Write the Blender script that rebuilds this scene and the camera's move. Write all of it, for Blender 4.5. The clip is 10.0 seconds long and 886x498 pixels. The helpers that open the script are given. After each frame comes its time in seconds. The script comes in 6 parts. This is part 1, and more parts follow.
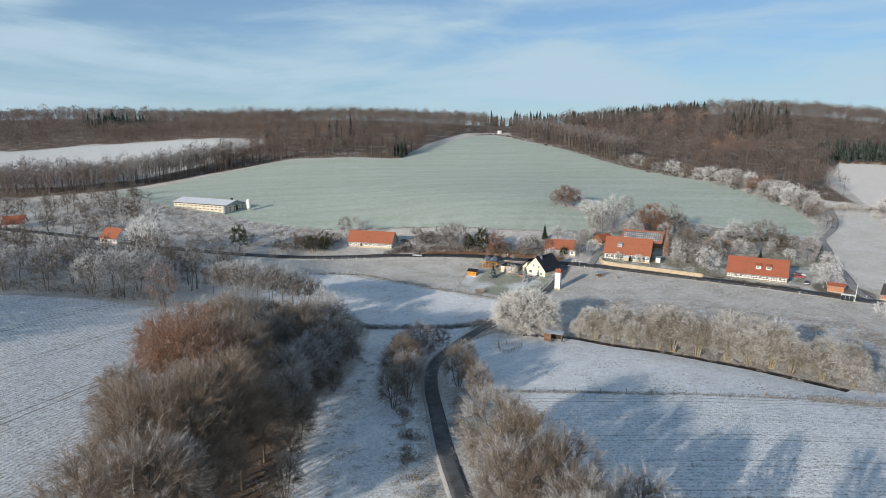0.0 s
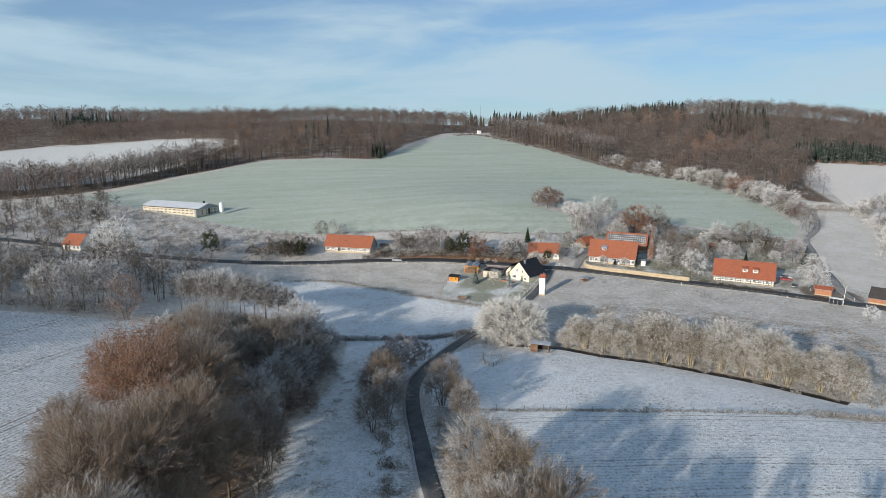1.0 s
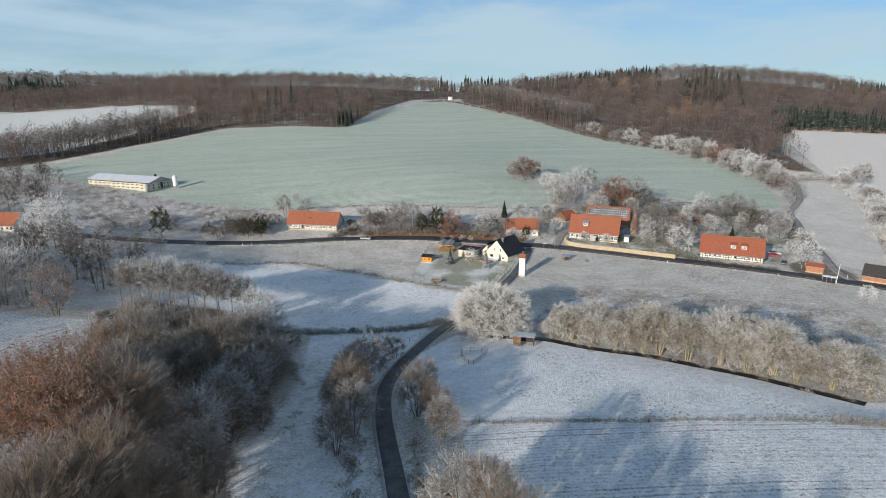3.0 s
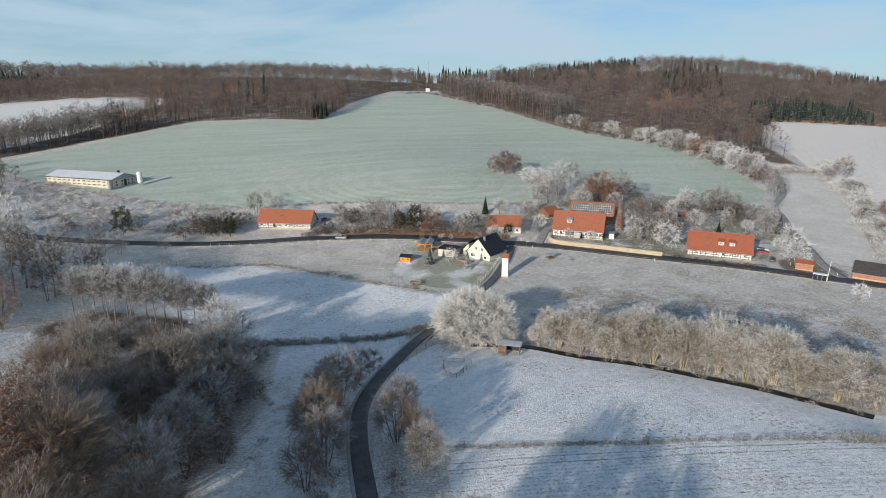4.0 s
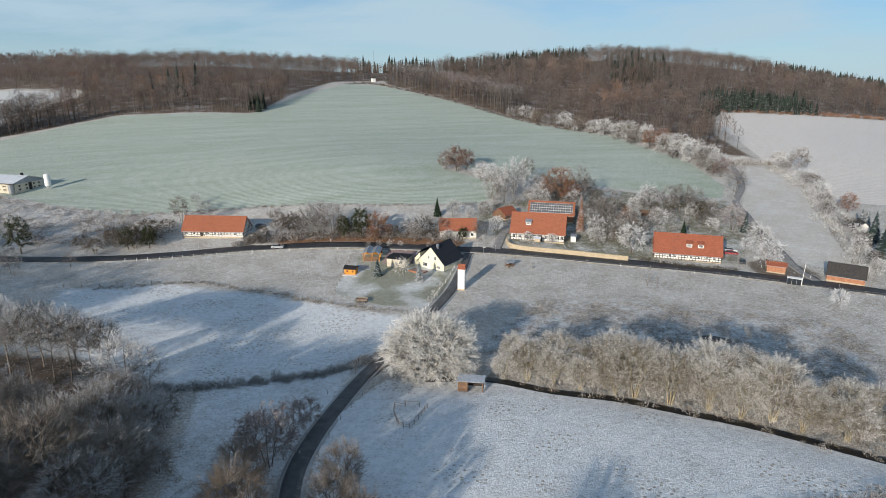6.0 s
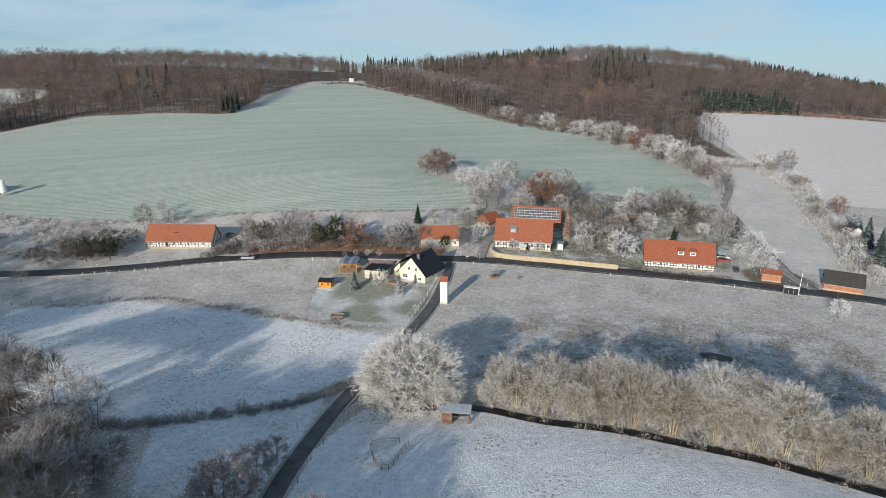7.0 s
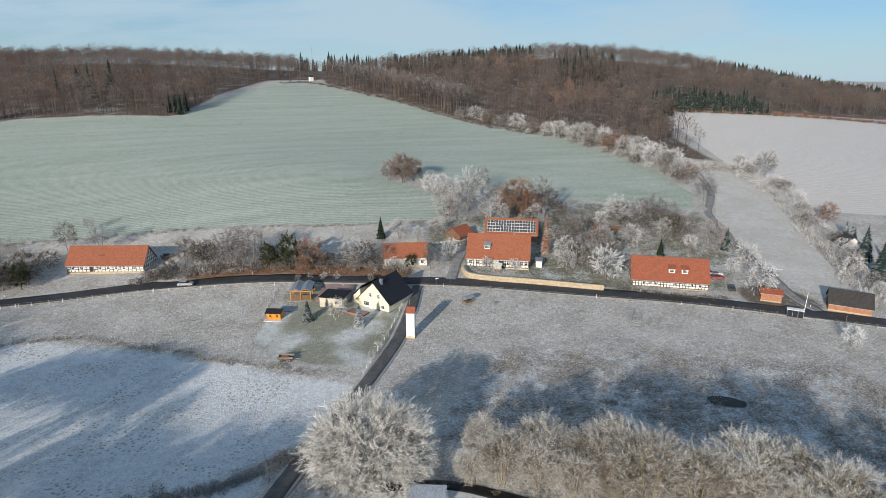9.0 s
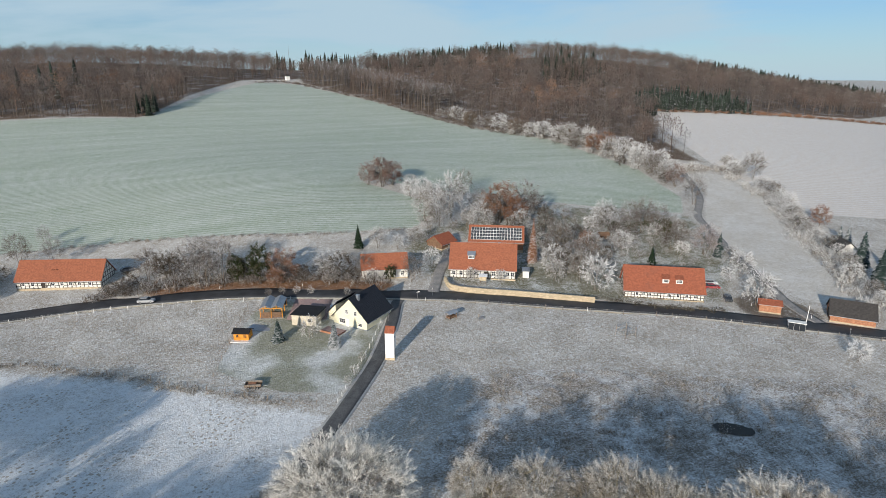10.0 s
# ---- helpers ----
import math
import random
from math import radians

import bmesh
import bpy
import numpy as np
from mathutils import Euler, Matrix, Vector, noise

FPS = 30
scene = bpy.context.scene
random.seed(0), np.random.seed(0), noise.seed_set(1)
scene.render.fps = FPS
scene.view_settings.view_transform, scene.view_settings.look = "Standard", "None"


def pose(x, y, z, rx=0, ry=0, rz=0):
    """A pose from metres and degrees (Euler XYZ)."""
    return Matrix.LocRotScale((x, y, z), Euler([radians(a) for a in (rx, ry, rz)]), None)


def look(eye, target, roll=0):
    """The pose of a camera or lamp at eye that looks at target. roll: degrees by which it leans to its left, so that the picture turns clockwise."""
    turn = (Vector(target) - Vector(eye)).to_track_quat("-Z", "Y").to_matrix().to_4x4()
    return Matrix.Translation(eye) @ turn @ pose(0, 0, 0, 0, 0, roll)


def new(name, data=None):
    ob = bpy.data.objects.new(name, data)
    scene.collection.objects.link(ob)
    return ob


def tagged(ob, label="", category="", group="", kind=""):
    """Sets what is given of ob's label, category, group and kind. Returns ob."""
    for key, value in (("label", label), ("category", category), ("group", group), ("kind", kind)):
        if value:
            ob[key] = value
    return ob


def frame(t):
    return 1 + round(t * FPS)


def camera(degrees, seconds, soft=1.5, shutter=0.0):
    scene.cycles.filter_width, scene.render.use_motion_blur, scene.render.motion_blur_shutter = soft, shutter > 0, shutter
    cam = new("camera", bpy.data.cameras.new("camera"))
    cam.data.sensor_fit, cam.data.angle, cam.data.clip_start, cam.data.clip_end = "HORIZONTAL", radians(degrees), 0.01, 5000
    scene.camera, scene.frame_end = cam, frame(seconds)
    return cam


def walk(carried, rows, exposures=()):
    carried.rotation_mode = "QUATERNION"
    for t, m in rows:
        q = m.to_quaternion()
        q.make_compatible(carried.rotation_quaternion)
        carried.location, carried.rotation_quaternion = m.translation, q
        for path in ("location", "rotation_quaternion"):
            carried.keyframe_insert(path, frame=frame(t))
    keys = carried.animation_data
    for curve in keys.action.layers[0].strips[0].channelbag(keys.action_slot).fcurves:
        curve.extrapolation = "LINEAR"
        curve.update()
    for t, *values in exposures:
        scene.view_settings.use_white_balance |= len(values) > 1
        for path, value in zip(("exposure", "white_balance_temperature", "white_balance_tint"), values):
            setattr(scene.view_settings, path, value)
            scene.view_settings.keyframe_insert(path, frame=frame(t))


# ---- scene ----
cam = camera(74.0, 10.0, soft=0.5)
METRES, EYE, TILT, LEAN, TURN = 100.0, 58.0, 3.9, -1.3, 0.0
ROWS = [
    (0.0, 0.0, 0.0, 0.0, -0.34, -15.45, 1.25),
    (0.5, -0.0016, 0.0416, -0.0004, -1.35, -15.49, 1.21),
    (1.0, -0.0025, 0.0832, -0.001, -2.36, -15.53, 1.16),
    (1.5, -0.0027, 0.1249, -0.0027, -3.19, -15.93, 1.1),
    (2.0, -0.0022, 0.1673, -0.0045, -3.88, -17.21, 1.03),
    (2.5, -0.0013, 0.2088, -0.0061, -4.49, -18.15, 0.98),
    (4.0, 0.0096, 0.3532, -0.0137, -7.36, -19.58, 0.81),
    (4.5, 0.0159, 0.4041, -0.0164, -8.71, -19.93, 0.7),
    (5.0, 0.0244, 0.4558, -0.0192, -10.06, -20.19, 0.58),
    (5.5, 0.0336, 0.5074, -0.0219, -11.24, -20.44, 0.53),
    (7.0, 0.0681, 0.6644, -0.0306, -14.17, -20.62, 0.29),
    (7.5, 0.0814, 0.7173, -0.0338, -14.97, -20.66, 0.23),
    (8.0, 0.0958, 0.7701, -0.0371, -15.66, -20.69, 0.18),
    (8.5, 0.1108, 0.8228, -0.0409, -16.49, -20.72, 0.12),
    (9.0, 0.1266, 0.8755, -0.0439, -17.46, -20.77, 0.05),
    (9.5, 0.1437, 0.9276, -0.0474, -18.39, -20.81, -0.01),
    (10.0, 0.161, 0.9789, -0.0502, -19.3, -20.86, -0.07),
]
walk(cam, [(t, pose(0, 0, EYE, TILT, LEAN, TURN) @ pose(METRES * x, METRES * y, METRES * z, 90 + pitch, roll, yaw)) for t, x, y, z, yaw, pitch, roll in ROWS],
     exposures=[(0.0, -0.11), (10.0, -0.17)])

# ---- light ----
SUN_AZ, SUN_EL = math.radians(222.0), math.radians(15.9)      # compass bearing of the sun, y is north
sun_from = Vector((math.sin(SUN_AZ) * math.cos(SUN_EL), math.cos(SUN_AZ) * math.cos(SUN_EL), math.sin(SUN_EL)))
sun = new("sun", bpy.data.lights.new("sun", "SUN"))
sun.data.energy, sun.data.angle, sun.data.color = 5.5, math.radians(0.7), (1.0, 0.91, 0.79)
sun.matrix_world = look(sun_from * 800, (0, 0, 0))

world = bpy.data.worlds.new("world")
scene.world = world
world.use_nodes = True
wn, wl = world.node_tree.nodes, world.node_tree.links
sky = wn.new("ShaderNodeTexSky")
sky.sky_type, sky.sun_disc = "NISHITA", False
sky.sun_elevation, sky.sun_rotation = SUN_EL, SUN_AZ
sky.air_density, sky.dust_density, sky.ozone_density, sky.altitude = 1.0, 0.0, 5.5, 200
wco = wn.new("ShaderNodeTexCoord")
wmap = wn.new("ShaderNodeMapping")
wmap.inputs["Scale"].default_value = (1.3, 1.0, 7.0)
wmap.inputs["Rotation"].default_value = (0.0, radians(-7), radians(20))
wnoise = wn.new("ShaderNodeTexNoise")
wnoise.inputs["Scale"].default_value, wnoise.inputs["Detail"].default_value, wnoise.inputs["Roughness"].default_value = 1.7, 7, 0.55
wnoise.inputs["Distortion"].default_value = 0.35
wramp = wn.new("ShaderNodeMapRange")
wramp.interpolation_type = "SMOOTHSTEP"
wramp.inputs["From Min"].default_value, wramp.inputs["From Max"].default_value = 0.38, 0.66
wramp.inputs["To Min"].default_value, wramp.inputs["To Max"].default_value = 0.34, 0.97
wmix = wn.new("ShaderNodeMix")
wmix.data_type = "RGBA"
wmix.inputs["B"].default_value = (4.8, 6.45, 7.6, 1)
wbg = wn["Background"]
wbg.inputs["Strength"].default_value = 0.105
wl.new(wco.outputs["Generated"], wmap.inputs["Vector"])
wl.new(wmap.outputs["Vector"], wnoise.inputs["Vector"])
wl.new(wnoise.outputs["Fac"], wramp.inputs["Value"])
# the veil of high cloud thins towards the zenith
wsep = wn.new("ShaderNodeSeparateXYZ")
wthin = wn.new("ShaderNodeMapRange")
wthin.interpolation_type = "SMOOTHSTEP"
wthin.inputs["From Min"].default_value, wthin.inputs["From Max"].default_value = 0.30, 0.80
wthin.inputs["To Min"].default_value, wthin.inputs["To Max"].default_value = 1.0, 0.50
wmul = wn.new("ShaderNodeMath")
wmul.operation = "MULTIPLY"
wl.new(wco.outputs["Generated"], wsep.inputs["Vector"])
wl.new(wsep.outputs["Z"], wthin.inputs["Value"])
wl.new(wramp.outputs["Result"], wmul.inputs[0])
wl.new(wthin.outputs["Result"], wmul.inputs[1])
# low haze thickens the veil along the horizon
wlow = wn.new("ShaderNodeMapRange")
wlow.inputs["From Min"].default_value, wlow.inputs["From Max"].default_value = -0.02, 0.16
wlow.inputs["To Min"].default_value, wlow.inputs["To Max"].default_value = 0.92, 0.0
wmax = wn.new("ShaderNodeMath")
wmax.operation = "MAXIMUM"
wl.new(wsep.outputs["Z"], wlow.inputs["Value"])
wl.new(wmul.outputs["Value"], wmax.inputs[0])
wl.new(wlow.outputs["Result"], wmax.inputs[1])
wl.new(wmax.outputs["Value"], wmix.inputs["Factor"])
wtint = wn.new("ShaderNodeMix")
wtint.data_type, wtint.blend_type = "RGBA", "MULTIPLY"
wtint.inputs["Factor"].default_value, wtint.inputs["B"].default_value = 1.0, (0.82, 0.98, 1.08, 1)
wl.new(sky.outputs["Color"], wtint.inputs["A"])
wl.new(wtint.outputs["Result"], wmix.inputs["A"])
wl.new(wmix.outputs["Result"], wbg.inputs["Color"])


# ---- material helpers ----
class Mat:
    """A short hand for a node material."""

    def __init__(self, name, rough=0.8, metal=0.0, spec=0.3):
        self.m = bpy.data.materials.new(name)
        self.m.use_nodes = True
        self.t = self.m.node_tree
        self.b = self.t.nodes["Principled BSDF"]
        self.b.inputs["Roughness"].default_value = rough
        self.b.inputs["Metallic"].default_value = metal
        self.b.inputs["Specular IOR Level"].default_value = spec

    def node(self, kind, **ins):
        n = self.t.nodes.new("ShaderNode" + kind)
        for k, v in ins.items():
            self.put(n.inputs[k.replace("_", " ")], v)
        return n

    def put(self, socket, v):
        if isinstance(v, bpy.types.NodeSocket):
            self.t.links.new(v, socket)
        elif isinstance(v, tuple) and len(v) == 3 and socket.type == "RGBA":
            socket.default_value = (*v, 1)
        else:
            socket.default_value = v

    def coords(self, kind="Object", scale=(1, 1, 1), rot=(0, 0, 0)):
        c = self.node("TexCoord").outputs[kind]
        if scale == (1, 1, 1) and rot == (0, 0, 0):
            return c
        return self.node("Mapping", Vector=c, Scale=scale, Rotation=rot).outputs[0]

    def noise(self, vec, scale, detail=3.0, rough=0.5, distortion=0.0):
        return self.node("TexNoise", Vector=vec, Scale=scale, Detail=detail, Roughness=rough, Distortion=distortion).outputs["Fac"]

    def range(self, v, a, b, c=0.0, d=1.0):
        n = self.node("MapRange", Value=v, From_Min=a, From_Max=b, To_Min=c, To_Max=d)
        n.interpolation_type = "SMOOTHSTEP"
        return n.outputs[0]

    def math(self, op, a, b=0.0):
        n = self.node("Math")
        n.operation = op
        self.put(n.inputs[0], a)
        self.put(n.inputs[1], b)
        return n.outputs[0]

    def mix(self, f, a, b, blend="MIX"):
        n = self.node("Mix")
        n.data_type, n.blend_type = "RGBA", blend
        self.put(n.inputs["Factor"], f)
        self.put(n.inputs["A"], a)
        self.put(n.inputs["B"], b)
        return n.outputs["Result"]

    def attr(self, name):
        n = self.node("Attribute")
        n.attribute_name = name
        return n.outputs["Fac"]

    def color(self, v):
        self.put(self.b.inputs["Base Color"], v)
        return self

    def bump(self, v, strength=0.5, dist=0.05):
        self.put(self.b.inputs["Normal"], self.node("Bump", Strength=strength, Distance=dist, Height=v).outputs[0])
        return self


def plain(name, col, var=0.12, scale=1.2, rough=0.75, metal=0.0, bump=0.2, frost=0.0, objvar=0.0):
    """A painted or natural surface with stains at two scales, and hoar frost on top faces where asked."""
    m = Mat(name, rough, metal)
    v = m.coords()
    n1, n2 = m.noise(v, scale, 4), m.noise(v, scale * 9, 3)
    f = m.math("ADD", m.math("MULTIPLY", n1, 0.65), m.math("MULTIPLY", n2, 0.35))
    dark, lite = tuple(c * (1 - var * 2) for c in col), tuple(min(1, c * (1 + var * 1.6)) for c in col)
    c = m.mix(m.range(f, 0.3, 0.7), dark, lite)
    if objvar:
        r = m.node("ObjectInfo").outputs["Random"]
        c = m.mix(m.math("MULTIPLY", r, objvar), c, tuple(x * 0.45 for x in col))
    if frost:
        up = m.node("SeparateXYZ", Vector=m.node("NewGeometry").outputs["Normal"]).outputs[2]
        k = m.math("MULTIPLY", m.range(up, 0.3, 0.8), m.range(n2, 0.35, 0.65, frost * 0.5, frost))
        c = m.mix(k, c, (0.74, 0.77, 0.82))
    return m.color(c).bump(n2, bump, 0.03).m


# ---- the land ----
COARSE_X, COARSE_Y, COARSE_R = np.arange(-900, 901, 200.0), np.arange(-300, 1301, 200.0), 190.0
COARSE = np.array([
    [9.4, 6, 3.5, 5.3, 5.4, 4.5, 5, 3.8, 5.8, 9.1],
    [6.6, 5.1, 1.2, 1.9, 2.5, 0, 2.6, 4, 5, 6.7],
    [3.7, 4.5, 2, 2, 0, -4.1, 0.8, 6.8, 4.9, 4.9],
    [4.8, 3.4, 0.8, -1, 0.8, 4.2, -0.6, 2.1, -2.6, 1.4],
    [11.3, 4.2, -5.7, -1.9, 0.6, 4.2, 3.5, 1.2, -7.9, -0.2],
    [15, 12.8, -5, 17, 25.2, 3.1, 23, 22.7, 4.1, 5.7],
    [10.8, 16, 3.3, 8.2, 20.4, -0.7, 17.5, 22.2, 9.9, 8.8],
    [17.3, 11.8, 16.8, 12.4, 14.7, 8.6, 8.9, 9.1, 7.9, 9.1],
    [23.8, 16.7, 19.9, 14.7, 10.7, 8.6, 4.3, 2.4, 3.4, 4.7],
])
FINE_X, FINE_Y, FINE_R = np.arange(-150, 211, 60.0), np.arange(60, 331, 54.0), 56.0
FINE = np.array([
    [1.7, 2, -2.8, 1.6, 3.9, 0.7, 1.7],
    [1.9, 1.3, -0.9, 3, 0.4, -2.1, 0.9],
    [1.8, 1.2, -3.5, -1.4, -3.4, -2.8, -0.5],
    [0.2, 1.7, -2.8, -0.4, 0.3, 1, -1.2],
    [-1.4, -2.6, -4.7, -0.6, -3.6, -0.7, -1.8],
    [-0.3, -1.2, 0.8, 6, 0.4, 0.7, -0.7],
])


def land(x, y):
    """Height of the ground: broad hills and small knolls and hollows."""
    x, y = np.asarray(x, float), np.asarray(y, float)

    def bells(v, centres, r):
        return np.exp(-(v[..., None] - centres) ** 2 / (2 * r * r))

    h = np.einsum("...j,ji,...i->...", bells(y, COARSE_Y, COARSE_R), COARSE, bells(x, COARSE_X, COARSE_R))
    return h + np.einsum("...j,ji,...i->...", bells(y, FINE_Y, FINE_R), FINE, bells(x, FINE_X, FINE_R))


def land_z(x, y):
    return float(land(np.array([x]), np.array([y]))[0])


def side(x, y, poly):
    """Signed distance to the outline of a polygon, positive inside."""
    best, inside = np.full(x.shape, 1e9), np.zeros(x.shape, bool)
    for (ax, ay), (bx, by) in zip(poly, poly[1:] + poly[:1]):
        ex, ey = bx - ax, by - ay
        k = np.clip(((x - ax) * ex + (y - ay) * ey) / (ex * ex + ey * ey), 0, 1)
        best = np.minimum(best, np.hypot(x - ax - k * ex, y - ay - k * ey))
        if ey:
            inside ^= ((ay > y) != (by > y)) & (x < ex * (y - ay) / ey + ax)
    return np.where(inside, best, -best)


def spline(points, step=2.0):
    """A smooth line through points, every step metres."""
    p = np.array(points, float)
    p = np.vstack([2 * p[0] - p[1], p, 2 * p[-1] - p[-2]])
    out = []
    for i in range(1, len(p) - 2):
        n = max(2, int(np.linalg.norm(p[i + 1] - p[i]) / step))
        for t in np.arange(n) / n:
            a, b, c, d = p[i - 1], p[i], p[i + 1], p[i + 2]
            out.append(0.5 * (2 * b + (c - a) * t + (2 * a - 5 * b + 4 * c - d) * t * t + (3 * b - a - 3 * c + d) * t ** 3))
    out.append(p[-2])
    return np.array(out)


def link(name, me, material=None, parent=None, label=""):
    if material is not None and not me.materials:
        me.materials.append(material)
    ob = new(name, me)
    if parent is not None:
        ob.parent = parent
    return tagged(ob, label)


def part(name, bm, material, parent=None, label="", smooth=False):
    """Links a bmesh as one mesh object under a thing or a part."""
    me = bpy.data.meshes.new(name)
    bmesh.ops.recalc_face_normals(bm, faces=bm.faces)
    bm.to_mesh(me)
    bm.free()
    if smooth:
        me.shade_smooth()
    return link(name, me, material, parent, label)


def arrays(name, verts, tris, **attrs):
    """A mesh from arrays of corners and triangles or quads."""
    me = bpy.data.meshes.new(name)
    tris = np.asarray(tris, np.int32)
    k = tris.shape[1]
    me.vertices.add(len(verts))
    me.vertices.foreach_set("co", np.asarray(verts, np.float32).ravel())
    me.loops.add(tris.size)
    me.loops.foreach_set("vertex_index", tris.ravel())
    me.polygons.add(len(tris))
    me.polygons.foreach_set("loop_start", np.arange(0, tris.size, k, dtype=np.int32))
    for key, v in attrs.items():
        me.attributes.new(key, "FLOAT", "POINT").data.foreach_set("value", np.asarray(v, np.float32))
    me.update(calc_edges=True)
    return me


def thing(name, x, y, turn=0.0, z=None, label="", category="", group="", kind=""):
    ob = new(name)
    ob.empty_display_size = 0.2
    ob.matrix_basis = pose(x, y, land_z(x, y) if z is None else z, 0, 0, turn)
    return tagged(ob, label, category, group, kind)


def box(bm, cx, cy, cz, sx, sy, sz, m=None):
    """A box about its centre, in a bmesh."""
    vs = [Vector((cx + dx * sx / 2, cy + dy * sy / 2, cz + dz * sz / 2)) for dz in (-1, 1) for dx, dy in ((-1, -1), (1, -1), (1, 1), (-1, 1))]
    v = [bm.verts.new(m @ p if m else p) for p in vs]
    for f in ((3, 2, 1, 0), (4, 5, 6, 7), (0, 1, 5, 4), (1, 2, 6, 5), (2, 3, 7, 6), (3, 0, 4, 7)):
        bm.faces.new([v[i] for i in f])
    return bm


def boxed(*dims):
    return box(bmesh.new(), *dims)


def prism(bm, outline, x0, x1):
    """An outline in the y-z plane, drawn out along x."""
    a = [bm.verts.new((x0, y, z)) for y, z in outline]
    b = [bm.verts.new((x1, y, z)) for y, z in outline]
    bm.faces.new(a[::-1])
    bm.faces.new(b)
    n = len(outline)
    for i in range(n):
        bm.faces.new((a[i], a[(i + 1) % n], b[(i + 1) % n], b[i]))
    return bm


def rod(bm, a, b, r0, r1=None, sides=6):
    """A tapered round bar from a to b."""
    r1 = r0 if r1 is None else r1
    a, b = Vector(a), Vector(b)
    q = (b - a).to_track_quat("Z", "Y")
    rings = []
    for p, r in ((a, r0), (b, r1)):
        rings.append([bm.verts.new(p + q @ Vector((r * math.cos(i * math.tau / sides), r * math.sin(i * math.tau / sides), 0))) for i in range(sides)])
    for i in range(sides):
        j = (i + 1) % sides
        bm.faces.new((rings[0][i], rings[0][j], rings[1][j], rings[1][i]))
    bm.faces.new(rings[0][::-1])
    bm.faces.new(rings[1])
    return bm


def ribbon(name, line, width, lift, material, label, category="road", thick=0.25, crown=0.0):
    """A road or path that lies on the land along a line, with real thickness."""
    n = len(line)
    d = np.gradient(line, axis=0)
    d /= np.linalg.norm(d, axis=1)[:, None]
    across = np.stack([d[:, 1], -d[:, 0]], 1)
    offs = np.array([-0.5, -0.25, 0, 0.25, 0.5]) * width
    pts = line[:, None, :2] + across[:, None] * offs[None, :, None]
    z = land(pts[..., 0], pts[..., 1])
    z = 0.5 * z + 0.5 * z.mean(1, keepdims=True) + lift + crown * np.array([0, 0.75, 1, 0.75, 0])
    top = np.concatenate([pts, z[..., None]], 2)
    low = top[:, [0, -1]].copy()
    low[..., 2] -= thick
    verts = np.concatenate([low[:, :1], top, low[:, 1:]], 1)
    k = verts.shape[1]
    ids = np.arange(n * k).reshape(n, k)
    quads = np.stack([ids[:-1, :-1], ids[:-1, 1:], ids[1:, 1:], ids[1:, :-1]], -1).reshape(-1, 4)
    me = arrays(name, verts.reshape(-1, 3), quads)
    me.shade_smooth()
    return tagged(link(name, me, material), label, category, kind="structure")


# ---- outlines of the fields, metres ----
CROP = [(-232, 416), (-170, 372), (-106, 333), (-73, 314), (-19, 306), (15, 297), (47, 289), (72, 288), (82, 300), (83, 314), (64, 338), (68, 344), (84, 331),
        (134, 305), (179, 279), (193, 297), (204, 343), (192, 410), (154, 456), (118, 549), (68, 642), (39, 650), (-7, 581), (-37, 515), (-75, 523), (-132, 524), (-175, 482)]
ARABLE_WEST = [(-300, 182), (-133, 174), (-76, 172), (-63, 150), (-56, 112), (-48, 80), (-42, 20), (-300, -40)]
ARABLE_EAST = [(12, 116), (20, 114.5), (43, 111), (69, 108), (86, 104), (150, 98), (190, 60), (150, 0), (25, 10), (10, 60), (10, 95)]
PADDOCK = [(14, 117), (43, 112), (69, 109), (90, 105), (100, 112), (84, 117), (72, 131), (57, 145), (47, 151), (36, 160), (16, 165), (4, 150), (1, 135), (2, 120)]
MEADOW_WEST = [(-26, 172), (0, 173), (16, 178), (27, 196), (4, 213), (-14, 225), (-40, 238), (-70, 236), (-62, 200), (-40, 180)]
LAWN = [(7, 222), (16, 247), (24, 250), (48, 240), (46, 229), (38, 212), (31, 203), (20, 208)]
PALE_EAST = [(250, 343), (287, 430), (316, 474), (393, 464), (520, 440), (900, 300), (600, 100), (250, 240), (226, 262)]
STRIP_EAST = [(205, 296), (232, 332), (240, 308), (226, 285), (194, 240), (163, 192), (156, 206), (166, 243), (180, 268)]
WHITE_NW = [(-620, 500), (-440, 505), (-330, 500), (-262, 520), (-215, 575), (-192, 612), (-199, 632), (-306, 694), (-440, 740), (-500, 696), (-640, 700)]
LITTER = [(-22, 264), (-8, 270), (15, 266), (40, 258), (56, 251), (50, 246), (16, 261), (-20, 268)]
GARDEN = [(60, 262), (72, 286), (134, 302), (178, 276), (160, 232), (134, 212), (104, 225), (72, 246)]
SCRUB = [(-232, 412), (-106, 331), (-60, 312), (-60, 280), (-130, 285), (-230, 330)]
LANE_MEADOW = [(-24, 50), (-23, 90), (-24, 112), (-20, 135), (-21, 172), (10, 173), (1, 148), (-5, 133), (-5, 104), (-2, 80), (2, 50)]
YARD = [(135, 205), (141, 198), (148, 192), (153, 197), (152, 208), (146, 214), (139, 212)]
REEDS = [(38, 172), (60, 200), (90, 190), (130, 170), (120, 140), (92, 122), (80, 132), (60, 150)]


def wobble(x, y, size, seed):
    """Smooth uneven ground from summed waves."""
    r = np.random.RandomState(seed)
    s = 0
    for i in range(7):
        a, k, p = r.rand() * 6.3, (0.6 + r.rand()) * 6.28 / size, r.rand() * 6.3
        s = s + np.sin((x * np.cos(a) + y * np.sin(a)) * k + p)
    return s / 7


